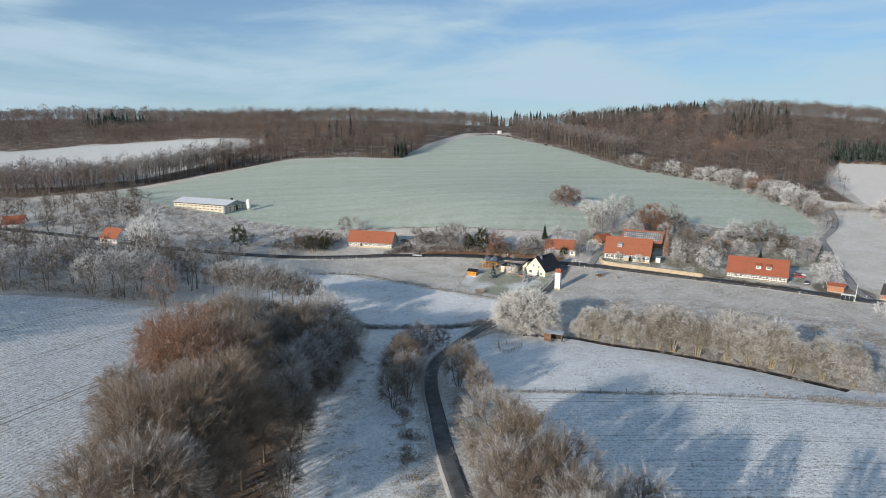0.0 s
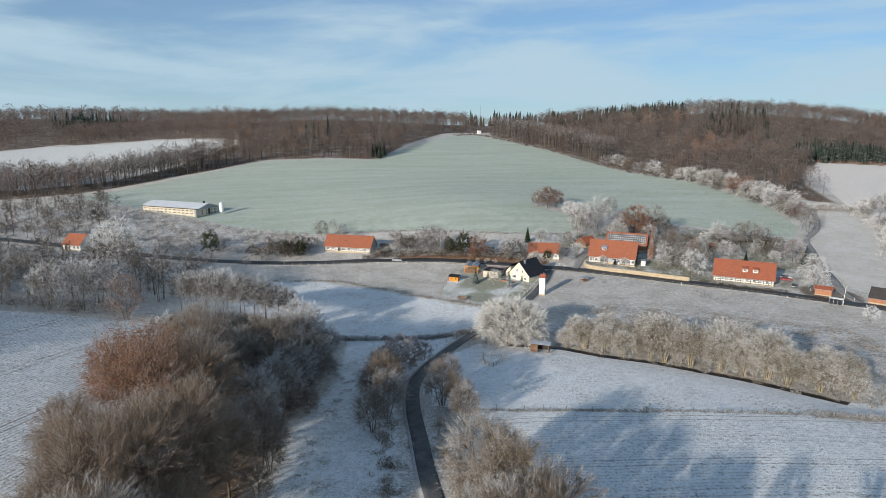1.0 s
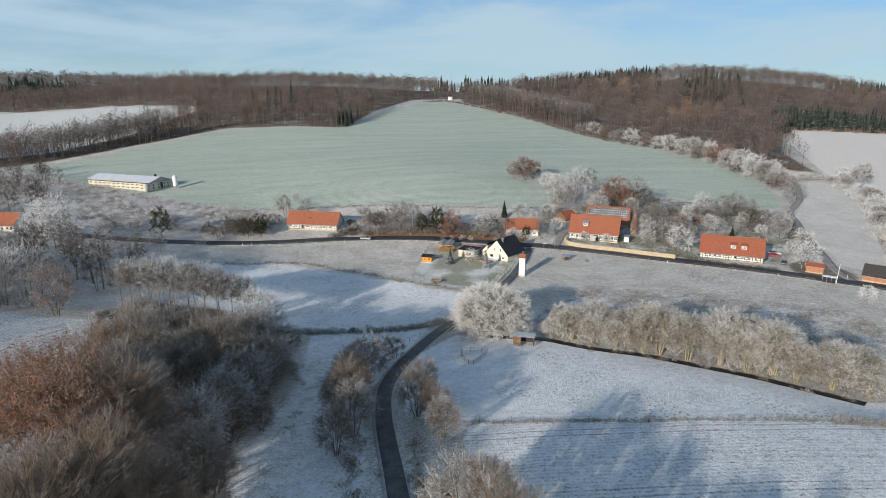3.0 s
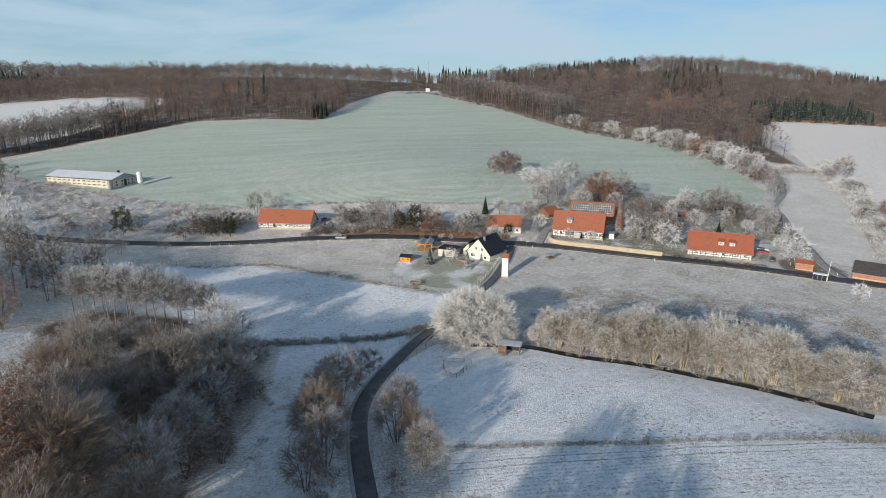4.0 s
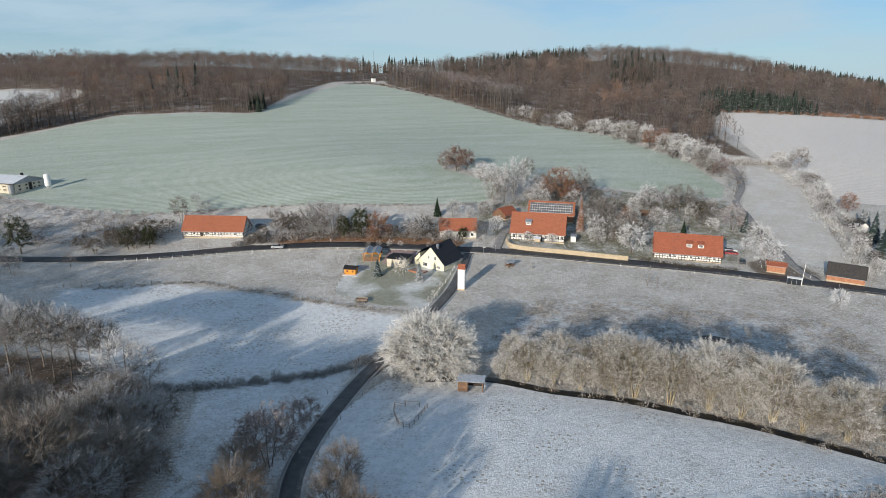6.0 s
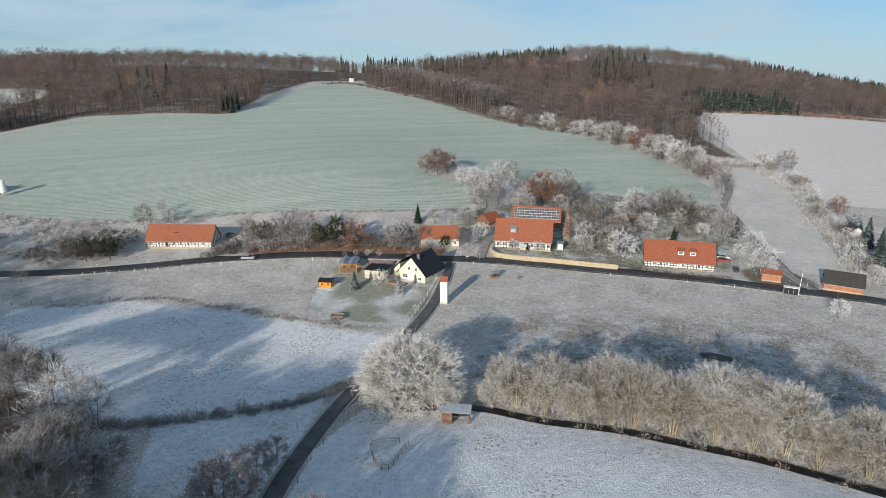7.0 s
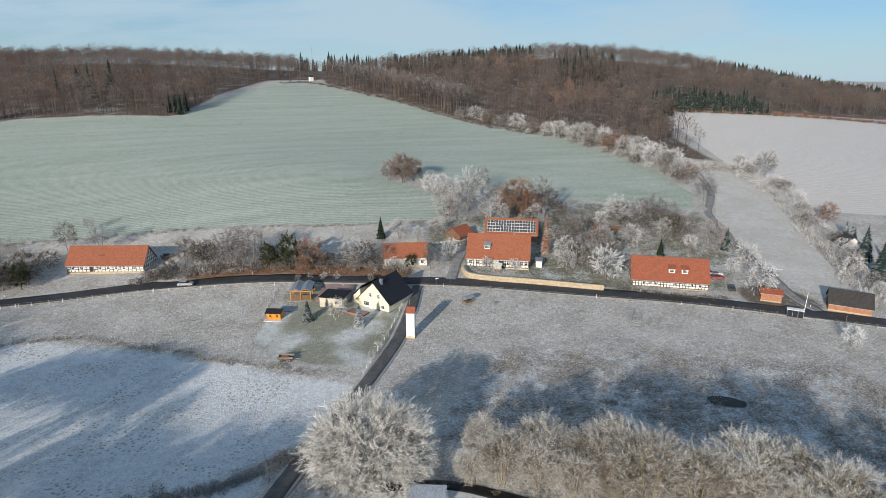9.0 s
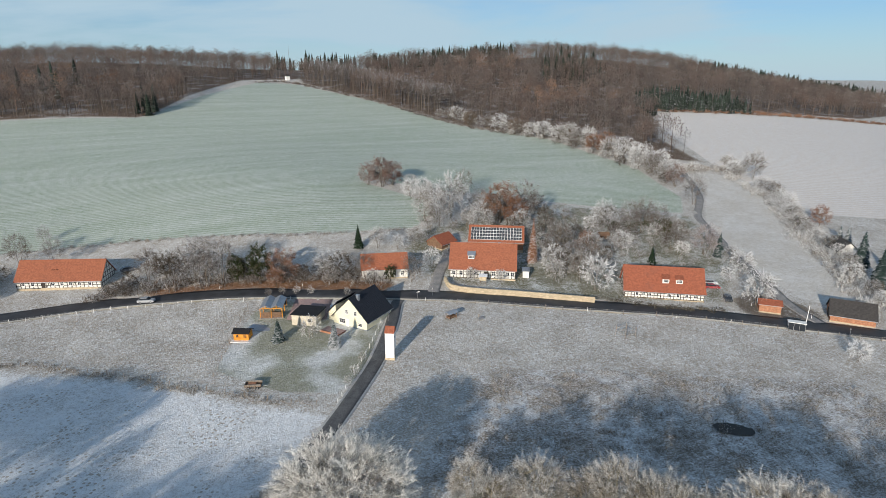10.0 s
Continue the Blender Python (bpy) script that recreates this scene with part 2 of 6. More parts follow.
def axis(lo, hi, step, far, grow):
    """Coordinates that are dense between lo and hi and thin out to both sides."""
    mid = list(np.arange(lo, hi + 0.1, step))
    up, d = [mid[-1]], step
    while up[-1] < far:
        d *= grow
        up.append(up[-1] + d)
    down, d = [mid[0]], step
    while down[-1] > -far:
        d *= grow
        down.append(down[-1] - d)
    return np.array(down[:0:-1] + mid + up[1:])


def build_ground():
    gx, gy = axis(-140, 215, 2.7, 4600, 1.06), axis(50, 330, 2.7, 4600, 1.06)
    X, Y = np.meshgrid(gx, gy)
    Z = land(X, Y)
    near = np.clip(1 - np.hypot(X - 40, Y - 180) / 500, 0, 1)
    bed = np.minimum.reduce([np.hypot(X - px, Y - py) for px, py in spline(BROOK, 2.0)])
    near *= 1 - np.exp(-(bed / 7) ** 2)
    Z += near * (0.10 * wobble(X, Y, 9, 3) + 0.22 * wobble(X, Y, 27, 4))
    far = np.clip((np.hypot(X, Y) - 1300) / 1500, 0, 1)
    Z += far * (14 * wobble(X, Y, 1400, 5) - 6)
    # the brook's bed beside the thicket
    Z -= 0.55 * np.exp(-(bed / 5.5) ** 2)
    ny, nx = X.shape
    ids = np.arange(nx * ny).reshape(ny, nx)
    quads = np.stack([ids[:-1, :-1], ids[:-1, 1:], ids[1:, 1:], ids[1:, :-1]], -1).reshape(-1, 4)
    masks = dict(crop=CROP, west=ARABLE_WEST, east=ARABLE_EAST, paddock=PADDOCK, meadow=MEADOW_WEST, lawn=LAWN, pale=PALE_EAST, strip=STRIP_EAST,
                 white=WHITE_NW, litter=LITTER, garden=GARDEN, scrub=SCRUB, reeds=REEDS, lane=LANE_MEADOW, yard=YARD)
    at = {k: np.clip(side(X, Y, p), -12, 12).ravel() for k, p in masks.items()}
    wood = np.full(X.shape, -12.0)
    for poly in WOODS:
        wood = np.maximum(wood, np.clip(side(X, Y, poly), -12, 12))
    at["wood"] = wood.ravel()
    me = arrays("ground", np.stack([X, Y, Z], -1).reshape(-1, 3), quads, **at)
    me.shade_smooth()
    return tagged(link("ground", me, GROUND), "frosted rolling farmland with fields, meadows and leaf-strewn woodland floor", "ground", kind="structure")


BROOK = [(18, 172), (24, 163), (36, 159.5), (47, 150.5), (57, 144.5), (65, 137.5), (73, 130.5), (79, 123.5), (86, 115), (100, 106)]
WOOD_FRONT = [(-78, 176), (-70, 190), (-50, 188), (-33, 176), (-24, 152), (-24, 130), (-27, 112), (-27, 92), (-22, 60), (-24, 40), (-40, 45), (-50, 70), (-56, 95), (-58, 120), (-66, 150)]
WOOD_NW = [(-37, 518), (-75, 526), (-132, 527), (-178, 486), (-205, 520), (-196, 570), (-180, 610), (-190, 640), (-306, 704), (-440, 750), (-480, 860), (-300, 880), (-40, 880), (60, 860), (92, 800), (78, 672), (28, 668), (-12, 590)]
WOOD_NE = [(76, 650), (122, 550), (158, 458), (196, 412), (215, 372), (246, 345), (262, 400), (286, 436), (316, 480), (395, 470), (530, 470), (640, 520), (760, 600), (760, 760), (640, 800), (400, 850), (140, 840), (90, 800)]
WOOD_FAR_W = [(-440, 752), (-500, 706), (-560, 712), (-640, 780), (-900, 700), (-1300, 900), (-1300, 1500), (-300, 1400), (-250, 980)]
WOOD_BELT = [(-160, 506), (-212, 456), (-236, 436), (-300, 420), (-420, 470), (-440, 492), (-300, 462), (-240, 474), (-205, 520)]
WOODS = [WOOD_FRONT, WOOD_NW, WOOD_NE, WOOD_FAR_W, WOOD_BELT]


def ground_material():
    g = Mat("frosted ground", 0.9, 0.0, 0.15)
    v = g.coords("Object")
    big, mid, fine, tiny = g.noise(v, 0.018, 4), g.noise(v, 0.10, 4, 0.6), g.noise(v, 0.7, 5, 0.7), g.noise(v, 2.7, 4, 0.75)
    edge = g.math("MULTIPLY", g.math("SUBTRACT", fine, 0.5), 1.6)
    ridge = g.noise(g.coords("Object", (0.45, 2.6, 0.5), (0, 0, radians(14))), 1.0, 3, 0.6)
    hoof = g.range(g.noise(v, 1.7, 2, 0.5), 0.66, 0.72, 0, 0.55)
    speck = g.math("ADD", g.math("MULTIPLY", g.math("SUBTRACT", fine, 0.5), 0.55), g.math("MULTIPLY", g.math("SUBTRACT", tiny, 0.5), 2.5))
    speck = g.math("SUBTRACT", g.math("ADD", speck, g.math("MULTIPLY", g.math("SUBTRACT", ridge, 0.5), 0.5)), hoof)

    def mask(name, w=0.5):
        return g.range(g.math("ADD", g.attr(name), edge), -w, w)

    def rows(rot, spacing, jag=1.5):
        m = g.node("Mapping", Vector=v, Rotation=(0, 0, radians(rot)))
        w = g.node("TexWave", Vector=m.outputs[0], Scale=math.pi / 10 / spacing, Distortion=jag, Detail=2.0, Detail_Scale=0.15)
        w.wave_type, w.bands_direction = "BANDS", "Y"
        return w.outputs["Fac"]

    def wheel_tracks(rot, spacing, shift):
        m = g.node("Mapping", Vector=v, Rotation=(0, 0, radians(rot)))
        y = g.math("ADD", g.node("SeparateXYZ", Vector=m.outputs[0]).outputs[1], shift)
        y = g.math("ADD", y, g.math("MULTIPLY", mid, 1.2))
        f = g.math("MULTIPLY", g.math("FRACT", g.math("DIVIDE", y, spacing)), spacing)
        a = g.range(g.math("ABSOLUTE", g.math("SUBTRACT", f, 1.0)), 0.12, 0.32, 1, 0)
        b = g.range(g.math("ABSOLUTE", g.math("SUBTRACT", f, 2.8)), 0.12, 0.32, 1, 0)
        return g.math("MAXIMUM", a, b)

    grass = g.mix(g.range(mid, 0.35, 0.65), (0.335, 0.29, 0.235), (0.41, 0.36, 0.295))
    white = g.mix(g.range(fine, 0.3, 0.7), (0.72, 0.735, 0.755), (0.87, 0.885, 0.90))
    cover = g.range(mid, 0.3, 0.7, 0.34, 0.46)
    base = grass

    def lay(m, colour, amount):
        nonlocal base, cover
        if colour is not None:
            base = g.mix(m, base, colour)
        cover = g.node("Mix", Factor=m, A=cover, B=amount).outputs["Result"]

    lay(mask("scrub", 3), g.mix(fine, (0.11, 0.085, 0.06), (0.24, 0.185, 0.13)), g.range(mid, 0.35, 0.65, 0.25, 0.55))
    lay(mask("garden", 2), g.mix(fine, (0.10, 0.105, 0.05), (0.21, 0.18, 0.115)), g.range(mid, 0.4, 0.6, 0.22, 0.52))
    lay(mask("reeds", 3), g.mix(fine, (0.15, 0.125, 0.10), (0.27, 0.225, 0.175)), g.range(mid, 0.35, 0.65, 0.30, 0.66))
    crop_rows = g.math("MULTIPLY", g.math("SUBTRACT", rows(9, 1.6, 1.0), 0.5), 0.16)
    crop_wide = g.math("MULTIPLY", g.math("SUBTRACT", g.noise(g.coords("Object", (0.012, 0.16, 0.1), (0, 0, radians(9))), 1.0, 3), 0.5), 0.24)
    lay(mask("crop"), g.mix(big, (0.145, 0.225, 0.105), (0.185, 0.240, 0.125)), g.math("ADD", g.math("ADD", 0.45, crop_rows), crop_wide))
    base = g.mix(g.math("MULTIPLY", mask("crop"), g.math("MULTIPLY", wheel_tracks(9, 27, 5), 0.35)), base, (0.12, 0.10, 0.07))
    west_rows = g.math("MULTIPLY", g.math("SUBTRACT", rows(-71, 0.9, 0.6), 0.5), 0.30)
    lay(mask("west"), (0.17, 0.14, 0.105), g.math("SUBTRACT", g.math("ADD", 0.74, west_rows), g.math("MULTIPLY", wheel_tracks(-71, 22, 6), 0.30)))
    east_rows = g.math("MULTIPLY", g.math("SUBTRACT", rows(5, 0.9, 0.6), 0.5), 0.30)
    lay(mask("east"), (0.17, 0.14, 0.105), g.math("SUBTRACT", g.math("ADD", 0.92, east_rows), g.math("MULTIPLY", wheel_tracks(5, 8.6, 1.5), 0.26)))
    lay(mask("paddock"), None, g.range(mid, 0.25, 0.6, 0.74, 0.98))
    lay(mask("meadow", 2), None, g.range(mid, 0.3, 0.65, 0.72, 0.98))
    lay(mask("lane", 1), None, g.range(mid, 0.3, 0.65, 0.66, 0.92))
    lay(mask("yard", 1), g.mix(fine, (0.13, 0.105, 0.085), (0.20, 0.17, 0.14)), g.range(mid, 0.4, 0.6, -0.2, 0.15))
    lay(mask("lawn"), (0.235, 0.235, 0.165), g.range(g.noise(v, 0.06, 3), 0.42, 0.60, 0.22, 0.66))
    lay(mask("strip"), (0.46, 0.405, 0.33), g.range(mid, 0.3, 0.7, 0.40, 0.54))
    lay(mask("pale"), g.mix(big, (0.58, 0.485, 0.40), (0.64, 0.54, 0.45)), g.math("ADD", 0.50, g.math("MULTIPLY", g.math("SUBTRACT", rows(35, 3), 0.5), 0.14)))
    lay(mask("white"), (0.25, 0.24, 0.18), 0.62)
    lay(mask("litter", 1), g.mix(fine, (0.17, 0.085, 0.045), (0.28, 0.155, 0.085)), 0.02)
    lay(mask("wood", 2), g.mix(fine, (0.075, 0.055, 0.042), (0.18, 0.12, 0.08)), g.range(mid, 0.45, 0.7, 0.02, 0.35))
    calm = g.math("MAXIMUM", g.math("MAXIMUM", mask("crop"), mask("pale")), g.math("MAXIMUM", g.math("MAXIMUM", mask("white"), mask("lawn")), mask("strip")))
    speck = g.math("MULTIPLY", speck, g.math("SUBTRACT", 1.0, g.math("MULTIPLY", calm, 0.6)))
    k = g.range(g.math("ADD", cover, speck), 0.0, 1.0)
    # hoof prints in the frost, trodden in loose groups
    print_cells = g.node("TexVoronoi", Vector=v, Scale=0.8)
    print_cells.voronoi_dimensions = "2D"
    dot = g.range(print_cells.outputs["Distance"], 0.15, 0.24, 1, 0)
    trod = g.range(g.noise(v, 0.07, 3, 0.6), 0.50, 0.60)
    open_land = g.math("MAXIMUM", mask("paddock"), mask("meadow", 2))
    k = g.math("MULTIPLY", k, g.math("SUBTRACT", 1.0, g.math("MULTIPLY", g.math("MULTIPLY", dot, trod), g.math("ADD", 0.25, g.math("MULTIPLY", open_land, 0.6)))))
    # tufts of grass that stand out of the frost
    tuft = g.math("ADD", g.range(g.node("TexVoronoi", Vector=v, Scale=1.15).outputs["Distance"], 0.10, 0.34, 0.55, 0), g.range(g.node("TexVoronoi", Vector=v, Scale=2.6).outputs["Distance"], 0.10, 0.42, 0.45, 0))
    tuft = g.math("MULTIPLY", tuft, g.range(g.noise(v, 0.22, 3, 0.6), 0.38, 0.62, 0.35, 1.0))
    grown = g.math("MULTIPLY", g.math("SUBTRACT", 1.0, g.math("MULTIPLY", mask("paddock"), 0.65)), g.math("SUBTRACT", 1.0, g.math("MULTIPLY", g.math("MAXIMUM", mask("crop"), mask("lawn")), 0.8)))
    k = g.math("MULTIPLY", k, g.math("SUBTRACT", 1.0, g.math("MULTIPLY", tuft, g.math("MULTIPLY", grown, 0.75))))
    g.color(g.mix(g.math("MULTIPLY", k, 0.97), g.mix(g.math("MULTIPLY", g.math("MULTIPLY", tuft, grown), 0.5), base, (0.10, 0.09, 0.06)), white))
    g.bump(g.math("ADD", g.math("MULTIPLY", fine, 0.6), g.math("MULTIPLY", tiny, 0.6)), 0.95, 0.45)
    return g.m


GROUND = ground_material()
ground = build_ground()

# ---- roads ----
ASPHALT = plain("dark damp asphalt", (0.045, 0.046, 0.05), 0.18, 0.35, 0.6, 0, 0.25)
LANE = plain("grey lane asphalt", (0.068, 0.067, 0.068), 0.25, 0.5, 0.8, 0, 0.3, 0.06)
DIRT = plain("grey-brown dirt track", (0.15, 0.13, 0.11), 0.25, 0.5, 0.9, 0, 0.4, 0.25)
GRASSY = plain("dull grass verge", (0.20, 0.175, 0.125), 0.3, 0.8, 0.95, 0, 0.6, 0.35)
VERGE = plain("frosted gravel verge", (0.25, 0.225, 0.19), 0.25, 0.8, 0.9, 0, 0.5, 0.45)
ROAD_LINE = spline([(-330, 350), (-230, 310), (-155, 284), (-122, 272), (-99, 267.5), (-70, 265.5), (-45, 266), (-23, 266), (1, 262), (16, 258), (35, 251), (54, 244), (72, 236.5), (92, 226), (119, 211.5), (139, 197.5),
                    (156, 183.5), (180, 160), (230, 120), (330, 60)], 2.5)
LANE_LINE = spline([(54.5, 241.5), (52.3, 239), (48.3, 229), (41.3, 214), (33.3, 201), (27.5, 192), (19.5, 180), (12, 168), (6, 156), (1, 144), (-1.8, 133), (-2, 120), (-0.5, 104), (1, 90), (4, 72), (8, 50), (14, 20), (20, -30)], 2.0)
ribbon("road", ROAD_LINE, 5.6, 0.16, ASPHALT, "dark damp asphalt country road between frosted verges", crown=0.05)
ribbon("lane", LANE_LINE, 3.0, 0.14, LANE, "narrow grey asphalt lane with frosted edges", crown=0.04)
ribbon("verge", LANE_LINE, 4.2, 0.06, VERGE, "frosted gravel verge beside the narrow lane", "verge")
ribbon("drive", spline([(63.5, 242), (66, 247), (70, 255), (76, 265), (80, 274)], 2), 3.2, 0.10, DIRT, "brown dirt farm drive", "driveway")
ribbon("track", spline([(148, 193), (150, 204), (156, 218), (164, 238), (173, 256), (181, 273), (192, 285), (201, 295), (212, 312), (222, 330)], 2), 3.0, 0.10, DIRT, "grey field track between frosted trees", "track")
ribbon("road_verge", ROAD_LINE, 6.8, 0.05, GRASSY, "dull frosted grass verge along the country road", "verge")


# ---- trees ----
def tubes(lines, sides=4):
    """Tapered tubes along short lines of (points, radii); returns corners and quads."""
    vs, fs, base = [], [], 0
    ang = np.arange(sides) * math.tau / sides
    for pts, rad in lines:
        pts = np.asarray(pts, float)
        d = np.gradient(pts, axis=0)
        d /= np.linalg.norm(d, axis=1)[:, None] + 1e-9
        ref = np.where(np.abs(d[:, 2:3]) < 0.9, np.array([[0, 0, 1.0]]), np.array([[1.0, 0, 0]]))
        u = np.cross(d, ref)
        u /= np.linalg.norm(u, axis=1)[:, None] + 1e-9
        w = np.cross(d, u)
        ring = pts[:, None] + np.asarray(rad)[:, None, None] * (u[:, None] * np.cos(ang)[None, :, None] + w[:, None] * np.sin(ang)[None, :, None])
        vs.append(ring.reshape(-1, 3))
        n = len(pts)
        ids = base + np.arange(n * sides).reshape(n, sides)
        nxt = np.roll(ids, -1, 1)
        fs.append(np.stack([ids[:-1], nxt[:-1], nxt[1:], ids[1:]], -1).reshape(-1, 4))
        base += n * sides
    return np.vstack(vs), np.vstack(fs)


def unit(v):
    return v / (np.linalg.norm(v, axis=-1, keepdims=True) + 1e-9)


def blades(root, d, ln, width, out, r):
    """Fine pointed twigs, each one long thin triangle."""
    s = unit(np.cross(d, out + r.normal(size=d.shape) * 0.5))
    w = width * (0.6 + 0.8 * r.rand(len(d), 1)) / 2
    return np.stack([root - s * w, root + s * w, root + d * ln], 1).reshape(-1, 3)


def bezier(a, b, c, t):
    return a * (1 - t) ** 2 + 2 * b * t * (1 - t) + c * t * t


def bare_tree(seed, h, crown_w, crown_from, limbs, secs, terts, sprays, length, width, up=0.3, splay=0.6, stems=1, trunk_r=None, reach=0.09, lump=0.25, droop=0.0):
    """One leafless broadleaf grown in five orders: stems, limbs, branches, side branches and twigs.
    Returns the wood's corners and quads, and the twigs' corners, triangles and frost share with sunlit tops painted in."""
    r = np.random.RandomState(seed)
    tr = trunk_r or 0.015 * h
    cz, rz, rx = h * (1 + crown_from) / 2, h * (1 - crown_from) / 2, crown_w / 2
    mid = np.array([0, 0, cz])
    full = np.array([rx, rx, rz])
    side_len = crown_w * reach
    core = np.maximum(full - 0.5 * (side_len + length), full * 0.6)
    low = 1.5 if crown_from >= 0.2 else 1.85

    def fan(n, jitter):
        k = np.arange(n) + 0.5
        z, a = 1 - low * k / n, 2.39996 * k + r.rand() * 6
        q = np.sqrt(np.maximum(0, 1 - z * z))
        return unit(np.stack([q * np.cos(a), q * np.sin(a), z], 1) + r.normal(size=(n, 3)) * jitter)

    def bulge(u):
        """Low crowns keep their width down to the ground."""
        if crown_from >= 0.2:
            return u
        w = u.copy()
        q = np.sqrt(1 - np.abs(u[:, 2:]) ** 3.5) / (np.linalg.norm(u[:, :2], axis=1)[:, None] + 1e-6)
        w[:, :2] *= np.where(u[:, 2:] < 0, q, 1)
        return w

    lu = fan(limbs, 0.18)
    grown = 1 - lump / 2 + lump * r.rand(limbs)
    lend = mid + bulge(lu) * core * 0.62 * grown[:, None]
    lend[:, 2] = np.maximum(lend[:, 2], 0.10 * h)
    feet, tops = [], []
    turn = r.rand() * 6.3
    for i in range(stems):
        a = turn + i * 6.283 / stems
        lean = np.array([math.cos(a), math.sin(a), 0]) * (0 if stems == 1 else 1)
        feet.append(lean * 0.03 * h * (0.5 + r.rand()) + np.array([0, 0, -0.4]))
        tops.append(lean * rx * (0.25 + 0.15 * r.rand()) + np.array([r.normal() * 0.02 * h, r.normal() * 0.02 * h, h * (0.66 + 0.14 * r.rand())]))
    feet, tops = np.array(feet), np.array(tops)
    thick, thin = [], []
    k = tr * (1 if stems == 1 else 0.62)
    bend = feet * 0.5 + tops * 0.5 + r.normal(size=feet.shape) * 0.018 * h
    for i in range(stems):
        thick.append(([bezier(feet[i], bend[i], tops[i], t) for t in (0, 0.3, 0.65, 1)], [k * 1.25, k * 0.85, k * 0.5, k * 0.15]))
    # limbs leave a stem low and curve upward
    start, ctrl = np.zeros((limbs, 3)), np.zeros((limbs, 3))
    for i in range(limbs):
        j = int(np.argmin(np.linalg.norm(tops[:, :2] - lend[i, :2], axis=1) + r.rand(stems) * rx * 0.3))
        flat = np.linalg.norm(lend[i, :2] - tops[j, :2] * 0.5)
        z = np.clip(lend[i, 2] - flat * (0.55 + 0.35 * r.rand()), max(0.05, crown_from * 0.62) * h, tops[j, 2] * 0.92)
        t = np.clip(z / tops[j, 2], 0.03, 0.95)
        start[i] = bezier(feet[j], bend[j], tops[j], t)
        ctrl[i] = start[i] * 0.4 + lend[i] * 0.6 + np.array([0, 0, -0.12 * flat - droop])
        kk = k * (0.62 - 0.3 * t)
        thick.append(([start[i], bezier(start[i], ctrl[i], lend[i], 0.5), lend[i]], [kk, kk * 0.62, kk * 0.25]))
    # branches, spread over the crown
    su = fan(secs, 0.10)
    own = np.argmax(su @ lu.T + r.rand(secs, limbs) * 0.12, axis=1)
    q = 1 - 0.42 * r.rand(secs, 1) ** 3
    send = mid + bulge(su) * core * q * grown[own][:, None]
    send[:, 2] = np.maximum(send[:, 2], 0.07 * h + 0.3)
    t = 0.30 + 0.65 * r.rand(secs, 1)
    sroot = bezier(start[own], ctrl[own], lend[own], t)
    along = unit(lend[own] - ctrl[own] * (1 - t) - start[own] * t)
    sctrl = sroot + along * np.linalg.norm(send - sroot, axis=1)[:, None] * 0.45
    for a, b, c in zip(sroot, sctrl, send):
        thin.append(([a, c], [tr * 0.15, tr * 0.05]) if 80 < secs < 150 else ([a, bezier(a, b, c, 0.55), c], [tr * 0.15, tr * 0.09, tr * 0.04]))

    def outward(p, i):
        return unit(unit((p - mid) / full ** 2) * 0.75 + unit(p - lend[i] * 0.92 - mid * 0.08) * 0.55 + r.normal(size=p.shape) * 0.16 + np.array([0, 0, 0.12]))

    # side branches
    i2 = np.repeat(np.arange(secs), terts)
    n2 = len(i2)
    t = (np.tile(np.linspace(0.45, 1.0, terts), secs) + r.normal(size=n2) * 0.05).clip(0.1, 1)[:, None]
    p2 = bezier(sroot[i2], sctrl[i2], send[i2], t)
    d2 = unit((1 - t) * (sctrl - sroot)[i2] + t * (send - sctrl)[i2])
    d2 = unit(d2 * 0.85 + r.normal(size=(n2, 3)) * splay + unit((p2 - mid) / full ** 2) * 0.30 + np.array([0, 0, up * 0.6]))
    l2 = side_len * (0.55 + 0.7 * r.rand(n2, 1))
    o2 = outward(p2 + d2 * l2 * 0.6, own[i2])
    v2 = blades(p2, d2, l2, width * 1.3, o2, r)
    # twigs
    i3 = np.repeat(np.arange(n2), sprays)
    n3 = len(i3)
    t = 0.08 + 0.92 * r.rand(n3, 1)
    p3 = p2[i3] + d2[i3] * l2[i3] * t
    d3 = unit(d2[i3] * 0.8 + r.normal(size=(n3, 3)) * splay * 0.85 + np.array([0, 0, up]) + o2[i3] * 0.25 - np.array([0, 0, droop]))
    l3 = length * (0.45 + 0.95 * r.rand(n3, 1)) * (1.1 - 0.4 * t)
    o3 = outward(p3 + d3 * l3 * 0.5, own[i2][i3])
    v3 = blades(p3, d3, l3, width, o3, r)
    tv = np.vstack([v2, v3])
    edge = np.linalg.norm((tv - mid) / full, axis=1)
    # rime grows outward; the height factor paints sunlit tops and dimmer lower crowns
    tip = 0.72 * ((edge - 0.45) / 0.5).clip(0, 1) * (0.60 + 0.40 * (tv[:, 2] / h).clip(0, 1)) + 0.28 * np.tile([0.0, 0.0, 1.0], n2 + n3)
    tv[:, 2] = np.maximum(tv[:, 2], 0.05)
    v1, q1 = tubes(thick, 5)
    w1, f1 = tubes(thin, 3)
    return np.vstack([v1, w1]), np.vstack([q1, f1 + len(v1)]), tv, np.arange(len(tv)).reshape(-1, 3), tip


